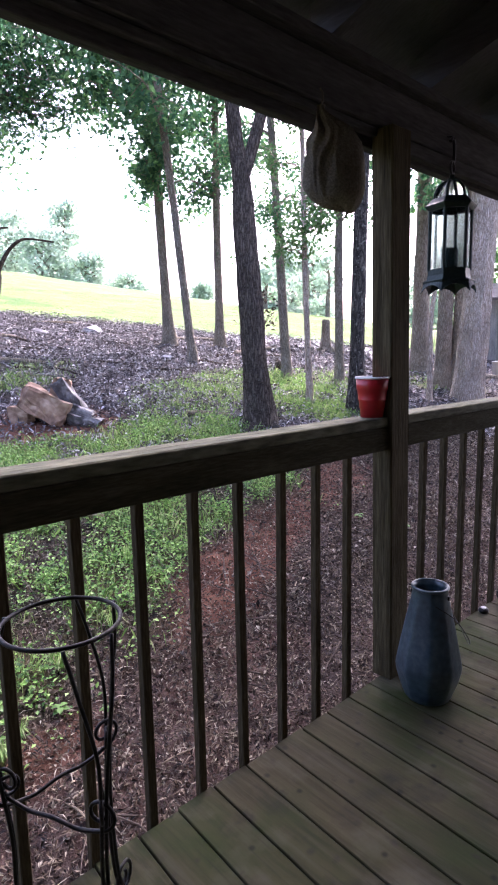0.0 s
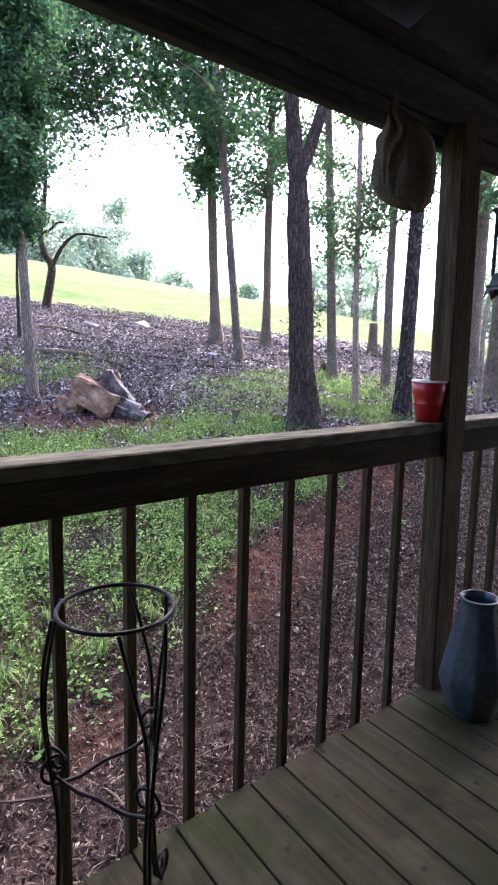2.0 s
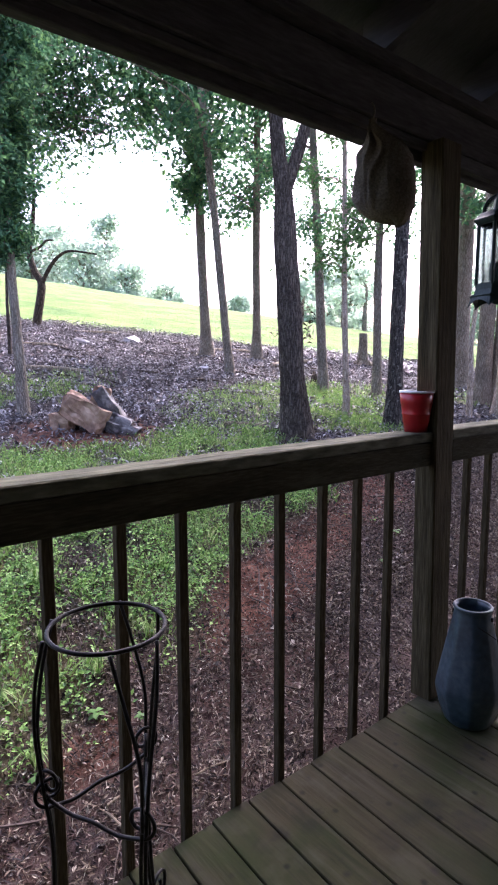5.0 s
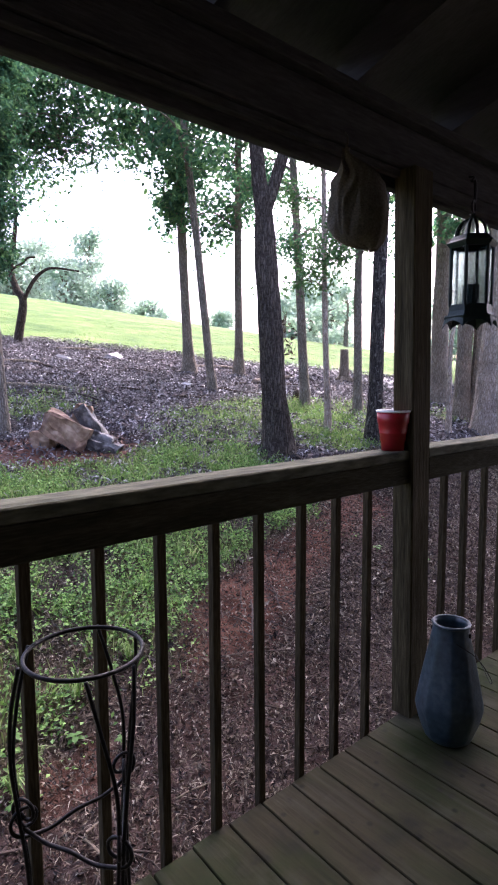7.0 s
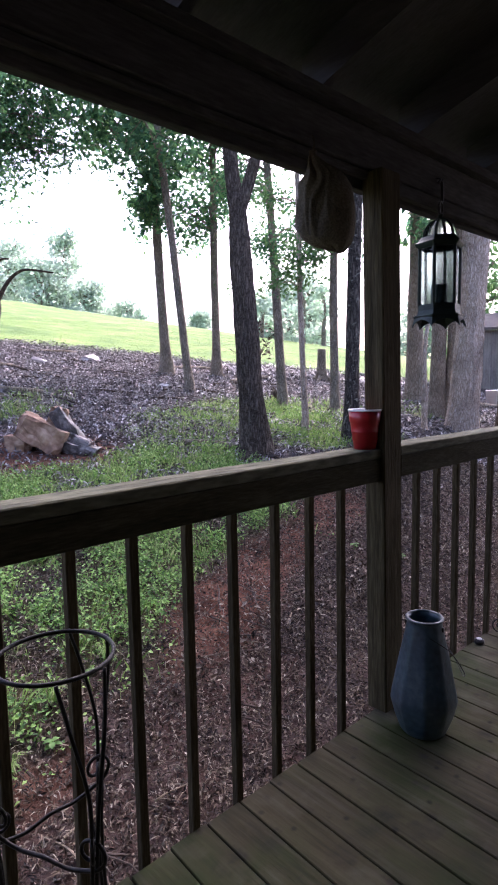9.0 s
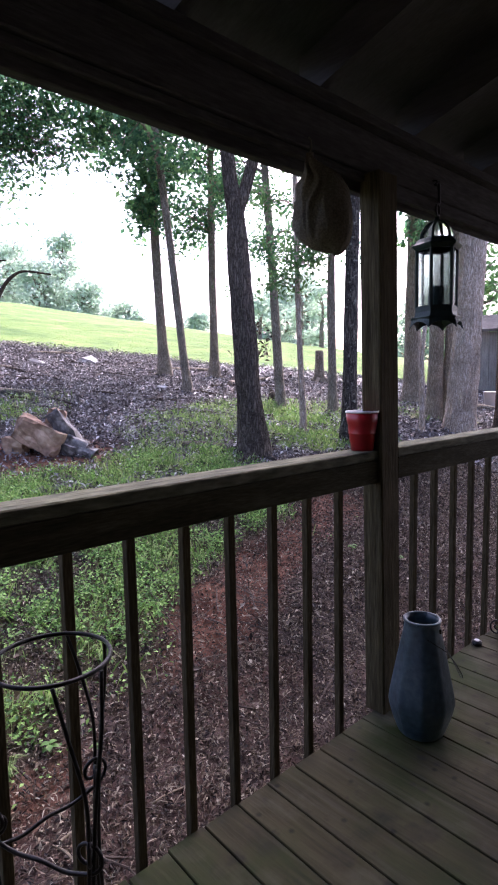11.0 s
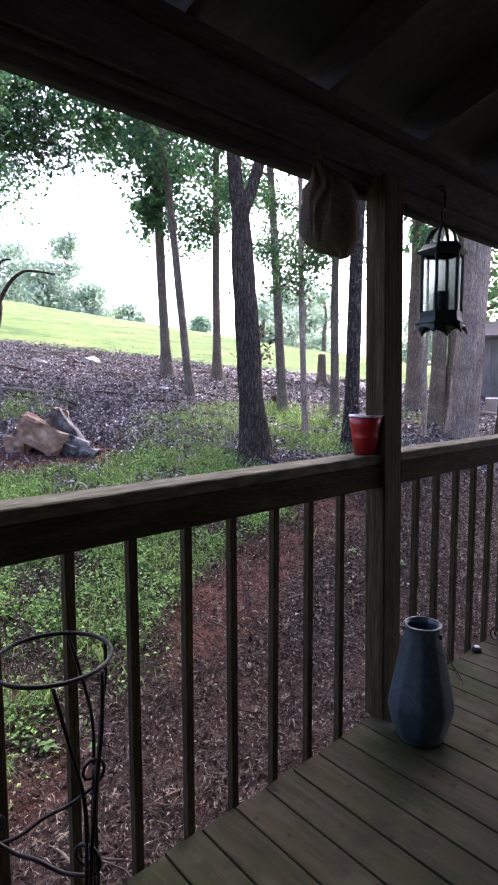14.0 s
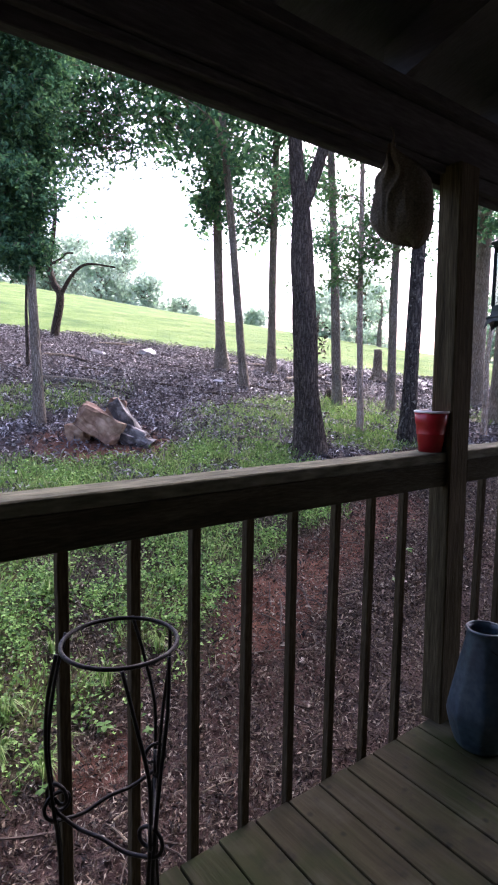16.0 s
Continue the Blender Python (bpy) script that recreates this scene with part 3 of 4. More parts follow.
def lantern():
    n = thing("hanging_lantern", (0.475, -0.055, 1.605), "dark green metal lantern with frosted panes hanging from the beam", "lantern", turn=14)
    R = 0.086
    sides = 6
    ang = lambda k: 2 * math.pi * k / sides
    # base with scalloped skirt
    bm = lathe([(0.0, 0.03), (0.112, 0.03), (0.106, 0.012), (0.097, 0.03), (0.090, 0.055), (R + 0.004, 0.066), (R + 0.004, 0.08), (0.0, 0.08)], facets=sides)
    part("base", bm, LANTERN, n)
    for k in range(sides):
        a, b = Vector((math.cos(ang(k)), math.sin(ang(k)), 0)), Vector((math.cos(ang(k + 1)), math.sin(ang(k + 1)), 0))
        panel = bmesh.new()
        rows = []
        for i in range(9):
            p = a.lerp(b, i / 8)
            low = -0.018 + 0.03 * math.sin(math.pi * i / 8) ** 0.7
            rows.append([panel.verts.new(p * q + Vector((0, 0, z))) for q, z in ((0.104, 0.035), (0.118, low), (0.115, low), (0.101, 0.035))])
        for p, q in zip(rows, rows[1:]):
            for m in range(4):
                panel.faces.new((p[m], q[m], q[(m + 1) % 4], p[(m + 1) % 4]))
        part("skirt_panel", panel, LANTERN, n)
    for k in range(sides):
        c, s = math.cos(ang(k)), math.sin(ang(k))
        part("corner_bar", tube([(c * R, s * R, 0.075), (c * R, s * R, 0.325)], [0.0075, 0.0075], 6), LANTERN, n)
        a, b = Vector((c, s, 0)) * (R - 0.006), Vector((math.cos(ang(k + 1)), math.sin(ang(k + 1)), 0)) * (R - 0.006)
        pb = bmesh.new()
        o = (a + b).normalized() * 0.003
        q = [pb.verts.new(p + Vector((0, 0, z)) + d) for d in (o, -o) for p, z in ((a, 0.08), (b, 0.08), (b, 0.32), (a, 0.32))]
        for f in ((0, 1, 2, 3), (7, 6, 5, 4), (0, 4, 5, 1), (1, 5, 6, 2), (2, 6, 7, 3), (3, 7, 4, 0)):
            pb.faces.new([q[i] for i in f])
        part("pane", pb, FROST, n).visible_shadow = False
    part("roof_band", lathe([(R - 0.01, 0.318), (R + 0.006, 0.318), (0.104, 0.330), (0.108, 0.338), (0.096, 0.348), (0.080, 0.366), (R - 0.018, 0.366)], facets=sides), LANTERN, n)
    dome = [(0.068 * math.cos(a), 0.366 + 0.074 * math.sin(a)) for a in np.linspace(0, math.pi / 2 * 0.93, 7)]
    dm = part("dome", lathe(dome, facets=24), FROST, n, "frosted glass dome", smooth=True)
    dm.visible_shadow = False
    for k in range(sides):
        c, s = math.cos(ang(k)), math.sin(ang(k))
        pts = [(c * r * 1.03, s * r * 1.03, z) for r, z in dome]
        part("dome_rib", tube(pts, [0.006] * len(pts), 6), LANTERN, n)
    part("finial", lathe([(0.0, 0.435), (0.02, 0.435), (0.022, 0.443), (0.010, 0.450), (0.012, 0.460), (0.0, 0.466)], 12), LANTERN, n, smooth=True)
    lp = [(0.026 * math.sin(a), 0, 0.488 - 0.026 * math.cos(a)) for a in np.linspace(0, 2 * math.pi, 17)]
    part("ring", tube(lp, [0.0055] * len(lp), 6), IRON, n)
    hk = spline([(0, 0.0, 0.508), (0.022, 0.0, 0.525), (0.022, 0.0, 0.58), (0.0, 0.0, 0.605), (-0.02, 0.005, 0.59)], 6)
    part("hook", tube(hk, [0.007] * len(hk), 6), IRON, n)
    cd = lathe([(0.0, 0.08), (0.034, 0.08), (0.034, 0.165), (0.0, 0.17)], 16)
    part("candle", cd, LANTERN, n)


lantern()
hook = tagged(new("screw_hook", mesh_of("screw_hook", tube([(0.475, -0.028, 2.222), (0.475, -0.045, 2.22), (0.475, -0.058, 2.212), (0.475, -0.062, 2.204)], [0.004] * 4, 6), IRON)), "black iron hook screwed into the beam", "hook")


def bag():
    """A cloth sack gathered at its top and hung from the beam, pleated towards the garden and smooth behind."""
    rows = [(-0.012, 0.012, 0.014, 0.012), (0.0, 0.010, 0.011, 0.012), (0.03, 0.018, 0.050, 0.024), (0.06, 0.028, 0.100, 0.040), (0.10, 0.040, 0.128, 0.052), (0.15, 0.049, 0.137, 0.060), (0.20, 0.052, 0.140, 0.064), (0.235, 0.050, 0.138, 0.062), (0.265, 0.036, 0.128, 0.052), (0.285, 0.006, 0.112, 0.036), (0.297, -0.040, 0.098, 0.018), (0.300, -0.075, 0.077, 0.0)]
    bm = bmesh.new()
    n = 120
    rings = []
    for d in np.linspace(-0.012, 0.300, 46):
        left, right, ry = (float(np.interp(d, [q[0] for q in rows], [q[k] for q in rows])) for k in (1, 2, 3))
        rx, cx = (left + right) / 2, (right - left) / 2
        ring = []
        for k in range(n):
            a = 2 * math.pi * k / n
            fold = 0.0
            bend = 0.55 * noise.noise((math.cos(a) * 1.3, math.sin(a) * 1.3, d * 8 + 4))
            for m, ph, tw, am in ((7, 0.4, 9.0, 0.5), (12, 1.9, -14.0, 0.45), (19, 0.2, 16.0, 0.2)):
                fold += am * (1 - 2 * abs(math.sin(0.5 * (m * (a + bend) + ph + tw * d))) ** 0.8)
            pleat = 0.015 + 0.30 * max(0.0, min(1.0, 0.25 - 1.3 * math.cos(a)))
            f = 1.0 + pleat * fold * max(0.15, 1 - d / 0.40) + 0.05 * noise.noise((math.cos(a) * 1.5, math.sin(a) * 1.5, d * 9))
            ring.append(bm.verts.new((cx + rx * math.cos(a) * f, ry * math.sin(a) * f, -d - 0.02 * math.cos(a) * d + 0.005 * fold * (d > 0.02))))
        rings.append(ring)
    for a, b in zip(rings, rings[1:]):
        for k in range(n):
            bm.faces.new((a[k], b[k], b[(k + 1) % n], a[(k + 1) % n]))
    ob = tagged(new("cloth_bag", mesh_of("cloth_bag", bm, CLOTH, True)), "beige canvas bag gathered at the top, hanging from the beam", "bag")
    ob.matrix_world = pose(-0.413, -0.095, 2.086, 0, 0, -42)
    cord = spline([(-0.004, 0, -0.004), (0.006, 0.006, 0.03), (0.008, 0.03, 0.062), (0.006, 0.060, 0.085)], 5)
    part("cord", tube(cord, [0.003] * len(cord), 6), CLOTH, ob, "thin pale hanging cord")


bag()


def scroll(centre, radius, plane, start, turns, way=1, n=26):
    """A flat spiral in the plane given by two directions."""
    u, v = plane
    return [Vector(centre) + (Vector(u) * math.cos(start + way * t * turns * 2 * math.pi) + Vector(v) * math.sin(start + way * t * turns * 2 * math.pi)) * radius * (1 - 0.72 * t) for t in np.linspace(0, 1, n)]


def plant_stand(at, turn, group="plant stands"):
    st = thing("plant_stand", at, "empty black wrought-iron plant stand with scrolls on the deck", "plant stand", group, turn=turn)
    H, R = 0.81, 0.119
    ring = [(R * math.cos(a), R * math.sin(a), H) for a in np.linspace(0, 2 * math.pi, 49)]
    part("top_ring", tube(ring, [0.0047] * len(ring), 8, cap=False), IRON, st, smooth=True)
    for k in range(3):
        a = 2 * math.pi * k / 3
        u = Vector((math.cos(a), math.sin(a), 0))
        w = Vector((-math.sin(a), math.cos(a), 0))
        for s in (-1, 1):
            f = lambda r, z, q: tuple(u * r + w * q * s + Vector((0, 0, z)))
            line = spline([f(R, H, 0.05), f(R + 0.022, H - 0.10, 0.034), f(R + 0.033, H - 0.22, 0.012), f(R + 0.024, H - 0.34, 0.0055), f(R + 0.010, H - 0.50, 0.0052), f(R + 0.022, 0.10, 0.0052), f(R + 0.05, 0.012, 0.0052)], 6)
            part("leg_rod", tube(line, [0.0043] * len(line), 7), IRON, st, smooth=True)
        foot = scroll(u * (R + 0.05) + Vector((0, 0, 0.050)), 0.042, (u, Vector((0, 0, 1))), -math.pi / 2, 1.35)
        part("foot_scroll", tube(foot, [0.0046] * len(foot), 7), IRON, st, smooth=True)
        # curved brace to the next leg with a scroll at each end
        b = a + 2 * math.pi / 3
        e = Vector((math.cos(b), math.sin(b), 0))
        p0, p1 = u * (R + 0.016) + Vector((0, 0, 0.435)), e * (R + 0.016) + Vector((0, 0, 0.415))
        mid = (u + e) * 0.5 * (R + 0.02) + Vector((0, 0, 0.418))
        line = spline([p0, p0.lerp(mid, 0.5) + Vector((0, 0, -0.008)), mid, p1.lerp(mid, 0.5) + Vector((0, 0, -0.010)), p1], 7)
        part("brace", tube(line, [0.0045] * len(line), 7), IRON, st, smooth=True)
        d = (e - u).normalized()
        for c, start, way in ((p0 + d * 0.006 + Vector((0, 0, 0.038)), -math.pi / 2, -1), (p1 - d * 0.006 + Vector((0, 0, 0.038)), -math.pi / 2, 1)):
            sc = scroll(c, 0.038, (d, Vector((0, 0, 1))), start, 1.2, way)
            part("brace_scroll", tube(sc, [0.0042] * len(sc), 7), IRON, st, smooth=True)
    return st


stand = plant_stand((-1.42, -0.25, 0.0), 29)
copy_thing(stand, pose(1.19, -0.235, 0.0, 0, 0, 5))

bm = lathe([(0.0, 0.0), (0.022, 0.0), (0.026, 0.010), (0.024, 0.022), (0.0, 0.024)], 14)
cap = tagged(new("plastic_cap", mesh_of("plastic_cap", bm, IRON, True)), "small black and white plastic cap lying on the deck", "cap")
part("pale_top", lathe([(0.0, 0.0245), (0.013, 0.0245), (0.014, 0.028), (0.0, 0.030)], 12), WHITE, cap, "white top")
cap.matrix_world = pose(0.90, -0.075, 0.0015, 0, 0, 0)

# ---- the wood ----
rng = np.random.default_rng(5)


def trunk_mesh(name, path, radii, mat, bm=None, sides=14, seed=0.0, rough=0.12):
    steps = 30 if sides > 24 else 8
    pts = spline(path, steps)
    rr = np.interp(np.linspace(0, len(path) - 1, len(pts)), range(len(path)), radii)
    return tube(pts, rr, sides, bm, rough, seed, ridge=0.16 if sides > 24 else 0.0)


def tree(x, y, lean, width, height, mat, crown, label, leaf=LEAF, fork=None, size=0.11, group="trees of the wood", sides=14, flare=1.45):
    """lean: (dx, dy) of the stem a metre of height at two heights; crown: list of (dx, dy, z, spread, leaves) sprays from limbs."""
    z0 = level(x, y) - 0.12
    t = thing("tree", (x, y, z0), label, "tree", group)
    seed = float(rng.uniform(0, 50))
    zs = [0, 0.26, 0.75, height * 0.25, height * 0.5, height * 0.75, height]
    px = [0, 0, lean[0] * 0.6, lean[0] * height * 0.25, lean[0] * height * 0.5 + 0.06 * rng.normal(), lean[0] * height * 0.75, lean[0] * height]
    py = [0, 0, lean[1] * 0.6, lean[1] * height * 0.25, lean[1] * height * 0.5 + 0.06 * rng.normal(), lean[1] * height * 0.75, lean[1] * height]
    path = list(zip(px, py, zs))
    r = width / 2
    radii = [r * flare * 1.15, r * (1 + (flare - 1) * 0.75), r * 1.06, r * 0.92, r * 0.78, r * 0.55, r * 0.22]
    if fork:
        # the stem narrows where the second one parts from it
        z = fork[0]
        path[3:4] = [(lean[0] * (z - 0.35), lean[1] * (z - 0.35), z - 0.35), (lean[0] * z * 1.03, lean[1] * z * 1.03, z + 0.12), (lean[0] * z * 1.6, lean[1] * z * 1.6, z + 0.9)]
        radii[3:5] = [r * 0.94, r * 0.74, r * 0.54, r * 0.50]
        radii[-2:] = [r * 0.40, r * 0.18]
    bm = trunk_mesh("trunk", path, radii, mat, None, sides, seed)
    if fork:
        z, dx, dy, ln, fr = fork
        b = (lean[0] * z, lean[1] * z, z)
        trunk_mesh("trunk", [b, (b[0] + dx * 0.35, b[1] + dy * 0.35, z + ln * 0.3), (b[0] + dx * 0.8, b[1] + dy * 0.8, z + ln * 0.7), (b[0] + dx, b[1] + dy, z + ln)], [fr, fr * 0.9, fr * 0.6, fr * 0.25], mat, bm, 10, seed + 3)
    limbs = bmesh.new()
    quads = []
    for dx, dy, z, spread, count in crown:
        zb = max(0.8, min(z - 0.25 * math.hypot(dx, dy), height * 0.97))
        s = (lean[0] * zb, lean[1] * zb, zb)
        e = (s[0] + dx, s[1] + dy, z)
        m = (s[0] + dx * 0.5, s[1] + dy * 0.5, (zb + z) / 2 + 0.18 * math.hypot(dx, dy))
        lr = min(r * 0.4, 0.012 + 0.014 * math.hypot(dx, dy))
        line = spline([s, m, e], 5)
        tube(line, np.linspace(lr, 0.006, len(line)), 6, limbs)
        subs = max(4, int(count / 70))
        for _ in range(subs):
            f = rng.uniform(0.3, 1.0)
            c = np.array(line[min(len(line) - 1, int(f * len(line)))]) + rng.normal(size=3) * spread * np.array((0.55, 0.55, 0.38))
            w = np.array(line[min(len(line) - 1, int(f * len(line)))])
            tube([w, w * 0.4 + c * 0.6 + np.array((0, 0, 0.05)), c], [0.007, 0.005, 0.003], 4, limbs, cap=False)
            k = int(count / subs)
            along = rng.uniform(0.2, 1.1, k)[:, None]
            q = w + (c - w) * along + rng.normal(size=(k, 3)) * spread * np.array((0.22, 0.22, 0.17))
            q[:, 2] -= 0.25 * spread * rng.uniform(0, 1, k) ** 2
            quads.append(leaf_quads(q, size, rng, 0.25, 0.6))
    part("trunk", bm, mat, t, smooth=True)
    for k in range(5 if flare > 1.55 else 0):
        a = k * 1.3 + seed
        run = [(q * r, 0.10 * math.sin(q + seed)) for q in (0.9, 1.7, 2.8, 4.5)]
        pts = [(math.cos(a + b) * q, math.sin(a + b) * q, level(x + math.cos(a + b) * q, y + math.sin(a + b) * q) - z0 + h) for (q, b), h in zip(run, (0.10, 0.03, 0.012, -0.03))]
        part("root", tube(spline(pts, 4), np.linspace(r * 0.42, r * 0.12, 13), 7), mat, t, smooth=True)
    if crown:
        tagged(part("branchwork", limbs, mat, t), kind="stuff")
        part("crown", sheets("crown", np.concatenate(quads), leaf), leaf, t, "spreading green leaves")
    return t


def sprays(n, zlo, zhi, reach, spread, leaves, bias=(0.0, 0.0)):
    out = []
    for _ in range(n):
        a, d = rng.uniform(0, 2 * math.pi), reach * rng.uniform(0.25, 1.0)
        out.append((d * math.cos(a) + bias[0], d * math.sin(a) + bias[1], rng.uniform(zlo, zhi), spread, leaves))
    return out


RIGHT = Vector((math.cos(AWAY), math.sin(AWAY)))


def leaning(k):
    return (RIGHT.x * k, RIGHT.y * k)


tree(2.26, 3.00, leaning(-0.055), 0.225, 12.0, BARK, sprays(7, 6.6, 9.5, 2.4, 1.0, 300), "large dark oak with forked trunk rising from bare soil", fork=(2.48, RIGHT.x * 0.9, RIGHT.y * 0.9, 3.4, 0.062), size=0.12, sides=64, flare=1.6)
tree(4.15, 7.25, leaning(-0.035), 0.165, 11.0, BARKG, sprays(22, 4.2, 6.2, 1.9, 0.75, 360, leaning(-0.5)) + sprays(12, 2.5, 3.8, 0.5, 0.42, 170, leaning(-0.15)) + [(RIGHT.x * -q, RIGHT.y * -q, z, 0.34, 150) for q, z in ((1.5, 4.75), (2.2, 5.0), (2.0, 4.5), (1.1, 4.2))], "slender grey-barked tree growing from leaf litter", size=0.105, flare=1.9)
tree(3.52, 5.76, leaning(-0.085), 0.12, 10.0, BARKG, sprays(12, 3.3, 6.0, 1.5, 0.7, 420), "thin leaning grey-barked tree in leaf litter", size=0.10)
tree(5.01, 6.88, leaning(0.0), 0.14, 10.5, BARKG, sprays(16, 2.7, 5.4, 1.2, 0.6, 380), "straight slender grey-barked tree in leaf litter", size=0.095, flare=1.9)
tree(4.28, 4.52, leaning(-0.045), 0.125, 9.0, BARKG, sprays(9, 2.3, 4.8, 0.9, 0.5, 520), "slim grey tree standing in green weeds", size=0.056)
tree(3.49, 3.38, leaning(-0.03), 0.07, 7.0, BARKL, sprays(8, 1.7, 3.6, 0.65, 0.4, 280), "thin pale sapling in green weeds", leaf=LEAFB, sides=10, size=0.06)
tree(4.77, 3.94, leaning(-0.005), 0.115, 9.0, BARKG, sprays(8, 2.3, 4.8, 0.9, 0.5, 500), "slim straight grey tree in green weeds", size=0.056)
tree(3.70, 2.84, leaning(0.018), 0.165, 10.0, MOSSY, sprays(6, 4.0, 7.0, 1.6, 0.7, 240), "dark tree with lichen-spotted bark", sides=16)
tree(7.02, 4.00, leaning(0.01), 0.27, 11.0, BARKG, sprays(10, 2.8, 6.0, 1.8, 0.6, 260), "grey-brown tree trunk at the edge of the wood")
tree(4.99, 2.62, leaning(0.0), 0.062, 5.0, BARKL, [], "thin pale bare sapling beside larger trunks", sides=10)
tree(6.06, 3.04, leaning(0.02), 0.22, 11.0, BARKG, sprays(9, 3.0, 7.5, 1.8, 0.8, 380), "grey-brown tree close to a large pale trunk")
tree(5.62, 2.40, leaning(0.045), 0.335, 13.0, BARKL, sprays(12, 4.6, 9.0, 2.6, 1.0, 420), "large tree with pale furrowed bark", sides=72, flare=1.3)
tree(6.20, 2.90, leaning(0.03), 0.17, 10.5, BARKG, sprays(5, 3.4, 7.0, 1.5, 0.7, 260), "brown-grey tree trunk standing against its neighbour", flare=1.7)
tree(6.18, 2.06, leaning(0.0), 0.20, 10.0, BARK, sprays(8, 3.6, 7.0, 1.6, 0.8, 360), "dark slender tree near the shed")
tree(0.07, 4.76, leaning(-0.03), 0.095, 7.0, BARKG, [q for z in np.linspace(1.75, 4.8, 38) for q in sprays(2, z, z + 0.1, 0.12 + 0.38 * (z - 1.75), 0.20 + 0.08 * (z - 1.75), 800, leaning(-0.16))], "young leafy tree with thin pale stem in grass", leaf=LEAF, size=0.056, sides=10)
tree(0.91, 7.81, leaning(0.0), 0.045, 4.0, BARK, sprays(5, 1.7, 3.2, 0.4, 0.3, 160), "thin dark sapling in leaf litter", sides=8, size=0.06)
tree(0.40, 8.80, leaning(0.0), 0.26, 11.0, BARKG, sprays(66, 3.1, 6.8, 2.3, 0.75, 1000, leaning(1.3)) + sprays(20, 4.3, 6.2, 1.8, 0.7, 700, leaning(2.8)), "leafy tree with long drooping green branches", size=0.078)


def crooked_sapling():
    x, y = 2.45, 10.98
    z0 = level(x, y) - 0.1
    t = thing("sapling", (x, y, z0), "small dark crooked sapling forking low in leaf litter", "tree")
    at = lambda q, z: (RIGHT.x * q, RIGHT.y * q, z)
    bm = tube(spline([at(0, 0), at(0.06, 0.35), at(0.16, 0.92), at(0.02, 1.2), at(-0.07, 1.6), at(0.02, 2.1), at(0.09, 2.7), at(0.08, 3.7)], 6), np.linspace(0.10, 0.03, 43), 9, None, 0.1, 2.0)
    tube(spline([at(0.15, 0.9), at(0.27, 1.14), at(0.43, 1.38), at(0.62, 1.54), at(0.84, 1.59), at(1.34, 1.52)], 6), np.linspace(0.05, 0.018, 31), 8, bm, 0.1, 4.0)
    tube(spline([at(-0.06, 1.58), at(0.16, 1.68), at(0.30, 1.80), at(0.45, 1.81)], 5), np.linspace(0.03, 0.017, 16), 7, bm)
    part("trunk", bm, BARK, t, smooth=True)
    q = np.array((0, 0, 3.6)) + rng.normal(size=(500, 3)) * np.array((0.3, 0.3, 0.33))
    part("crown", sheets("crown", leaf_quads(q, 0.07, rng, 0.2), LEAF), LEAF, t)


crooked_sapling()


def far_tree(x, y, h, w, leaves, leaf=LEAF_HAZED, label="green leafy tree beyond the lawn, leaves coloured pale for haze", size=0.55, base=None):
    z0 = level(x, y) if base is None else base
    t = thing("tree", (x, y, z0), label, "tree", "trees beyond the lawn")
    tr = trunk_mesh("trunk", [(0, 0, -0.3), (0, 0, h * 0.3), (0.1, 0, h * 0.6), (0, 0, h * 0.9)], [w * 0.06, w * 0.045, w * 0.03, w * 0.01], BARKG, None, 8, 1.0)
    n = max(6, int(leaves / 60))
    q = []
    for _ in range(n):
        z = rng.uniform(0.03, 1.0)
        rad = w * 0.5 * (1.0 - z * 0.72) ** 0.7 * rng.uniform(0.2, 1.0)
        a = rng.uniform(0, 2 * math.pi)
        c = np.array((rad * math.cos(a), rad * math.sin(a), z * h))
        line = [(0, 0, z * h * 0.85), tuple(c)]
        tube(line, [w * 0.012, w * 0.004], 4, tr, cap=False)
        q.append(c + rng.normal(size=(int(leaves / n), 3)) * w * np.array((0.085, 0.085, 0.065)))
    part("trunk", tr, BARKG, t)
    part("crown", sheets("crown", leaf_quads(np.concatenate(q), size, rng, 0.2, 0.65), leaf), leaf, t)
    return t


def along(px, k):
    """A place k metres off in the direction px of the first view (right is plus)."""
    return EYE0[0] + k * (-math.sin(AWAY) + px * math.cos(AWAY)), EYE0[1] + k * (math.cos(AWAY) + px * math.sin(AWAY))


# trees beyond the lawn, their crowns in the leaf colour paled for haze
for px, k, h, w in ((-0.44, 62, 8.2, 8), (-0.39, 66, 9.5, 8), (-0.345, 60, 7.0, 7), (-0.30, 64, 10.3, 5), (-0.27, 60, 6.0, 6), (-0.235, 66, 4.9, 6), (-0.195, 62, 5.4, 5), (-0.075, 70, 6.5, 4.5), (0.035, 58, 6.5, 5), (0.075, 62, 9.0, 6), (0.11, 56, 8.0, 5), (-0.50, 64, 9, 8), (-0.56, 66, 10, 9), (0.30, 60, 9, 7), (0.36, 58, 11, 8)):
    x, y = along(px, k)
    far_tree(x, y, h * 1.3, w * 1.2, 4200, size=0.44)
for px, k, h, w in ((0.40, 16, 7.5, 4.0), (0.46, 15, 8.0, 4.5), (0.52, 18, 9.0, 5.0), (0.03, 26, 2.0, 1.8), (0.10, 27, 3.4, 2.4), (0.135, 26, 2.6, 2.0)):
    x, y = along(px, k)
    far_tree(x, y, h, w, 700 if h < 4 else 2200, LEAF_HAZED if h < 4 else LEAFB, "green airy shrub at the edge of the lawn, leaves coloured pale for haze" if h < 4 else "green leafy tree behind the shed", 0.17)


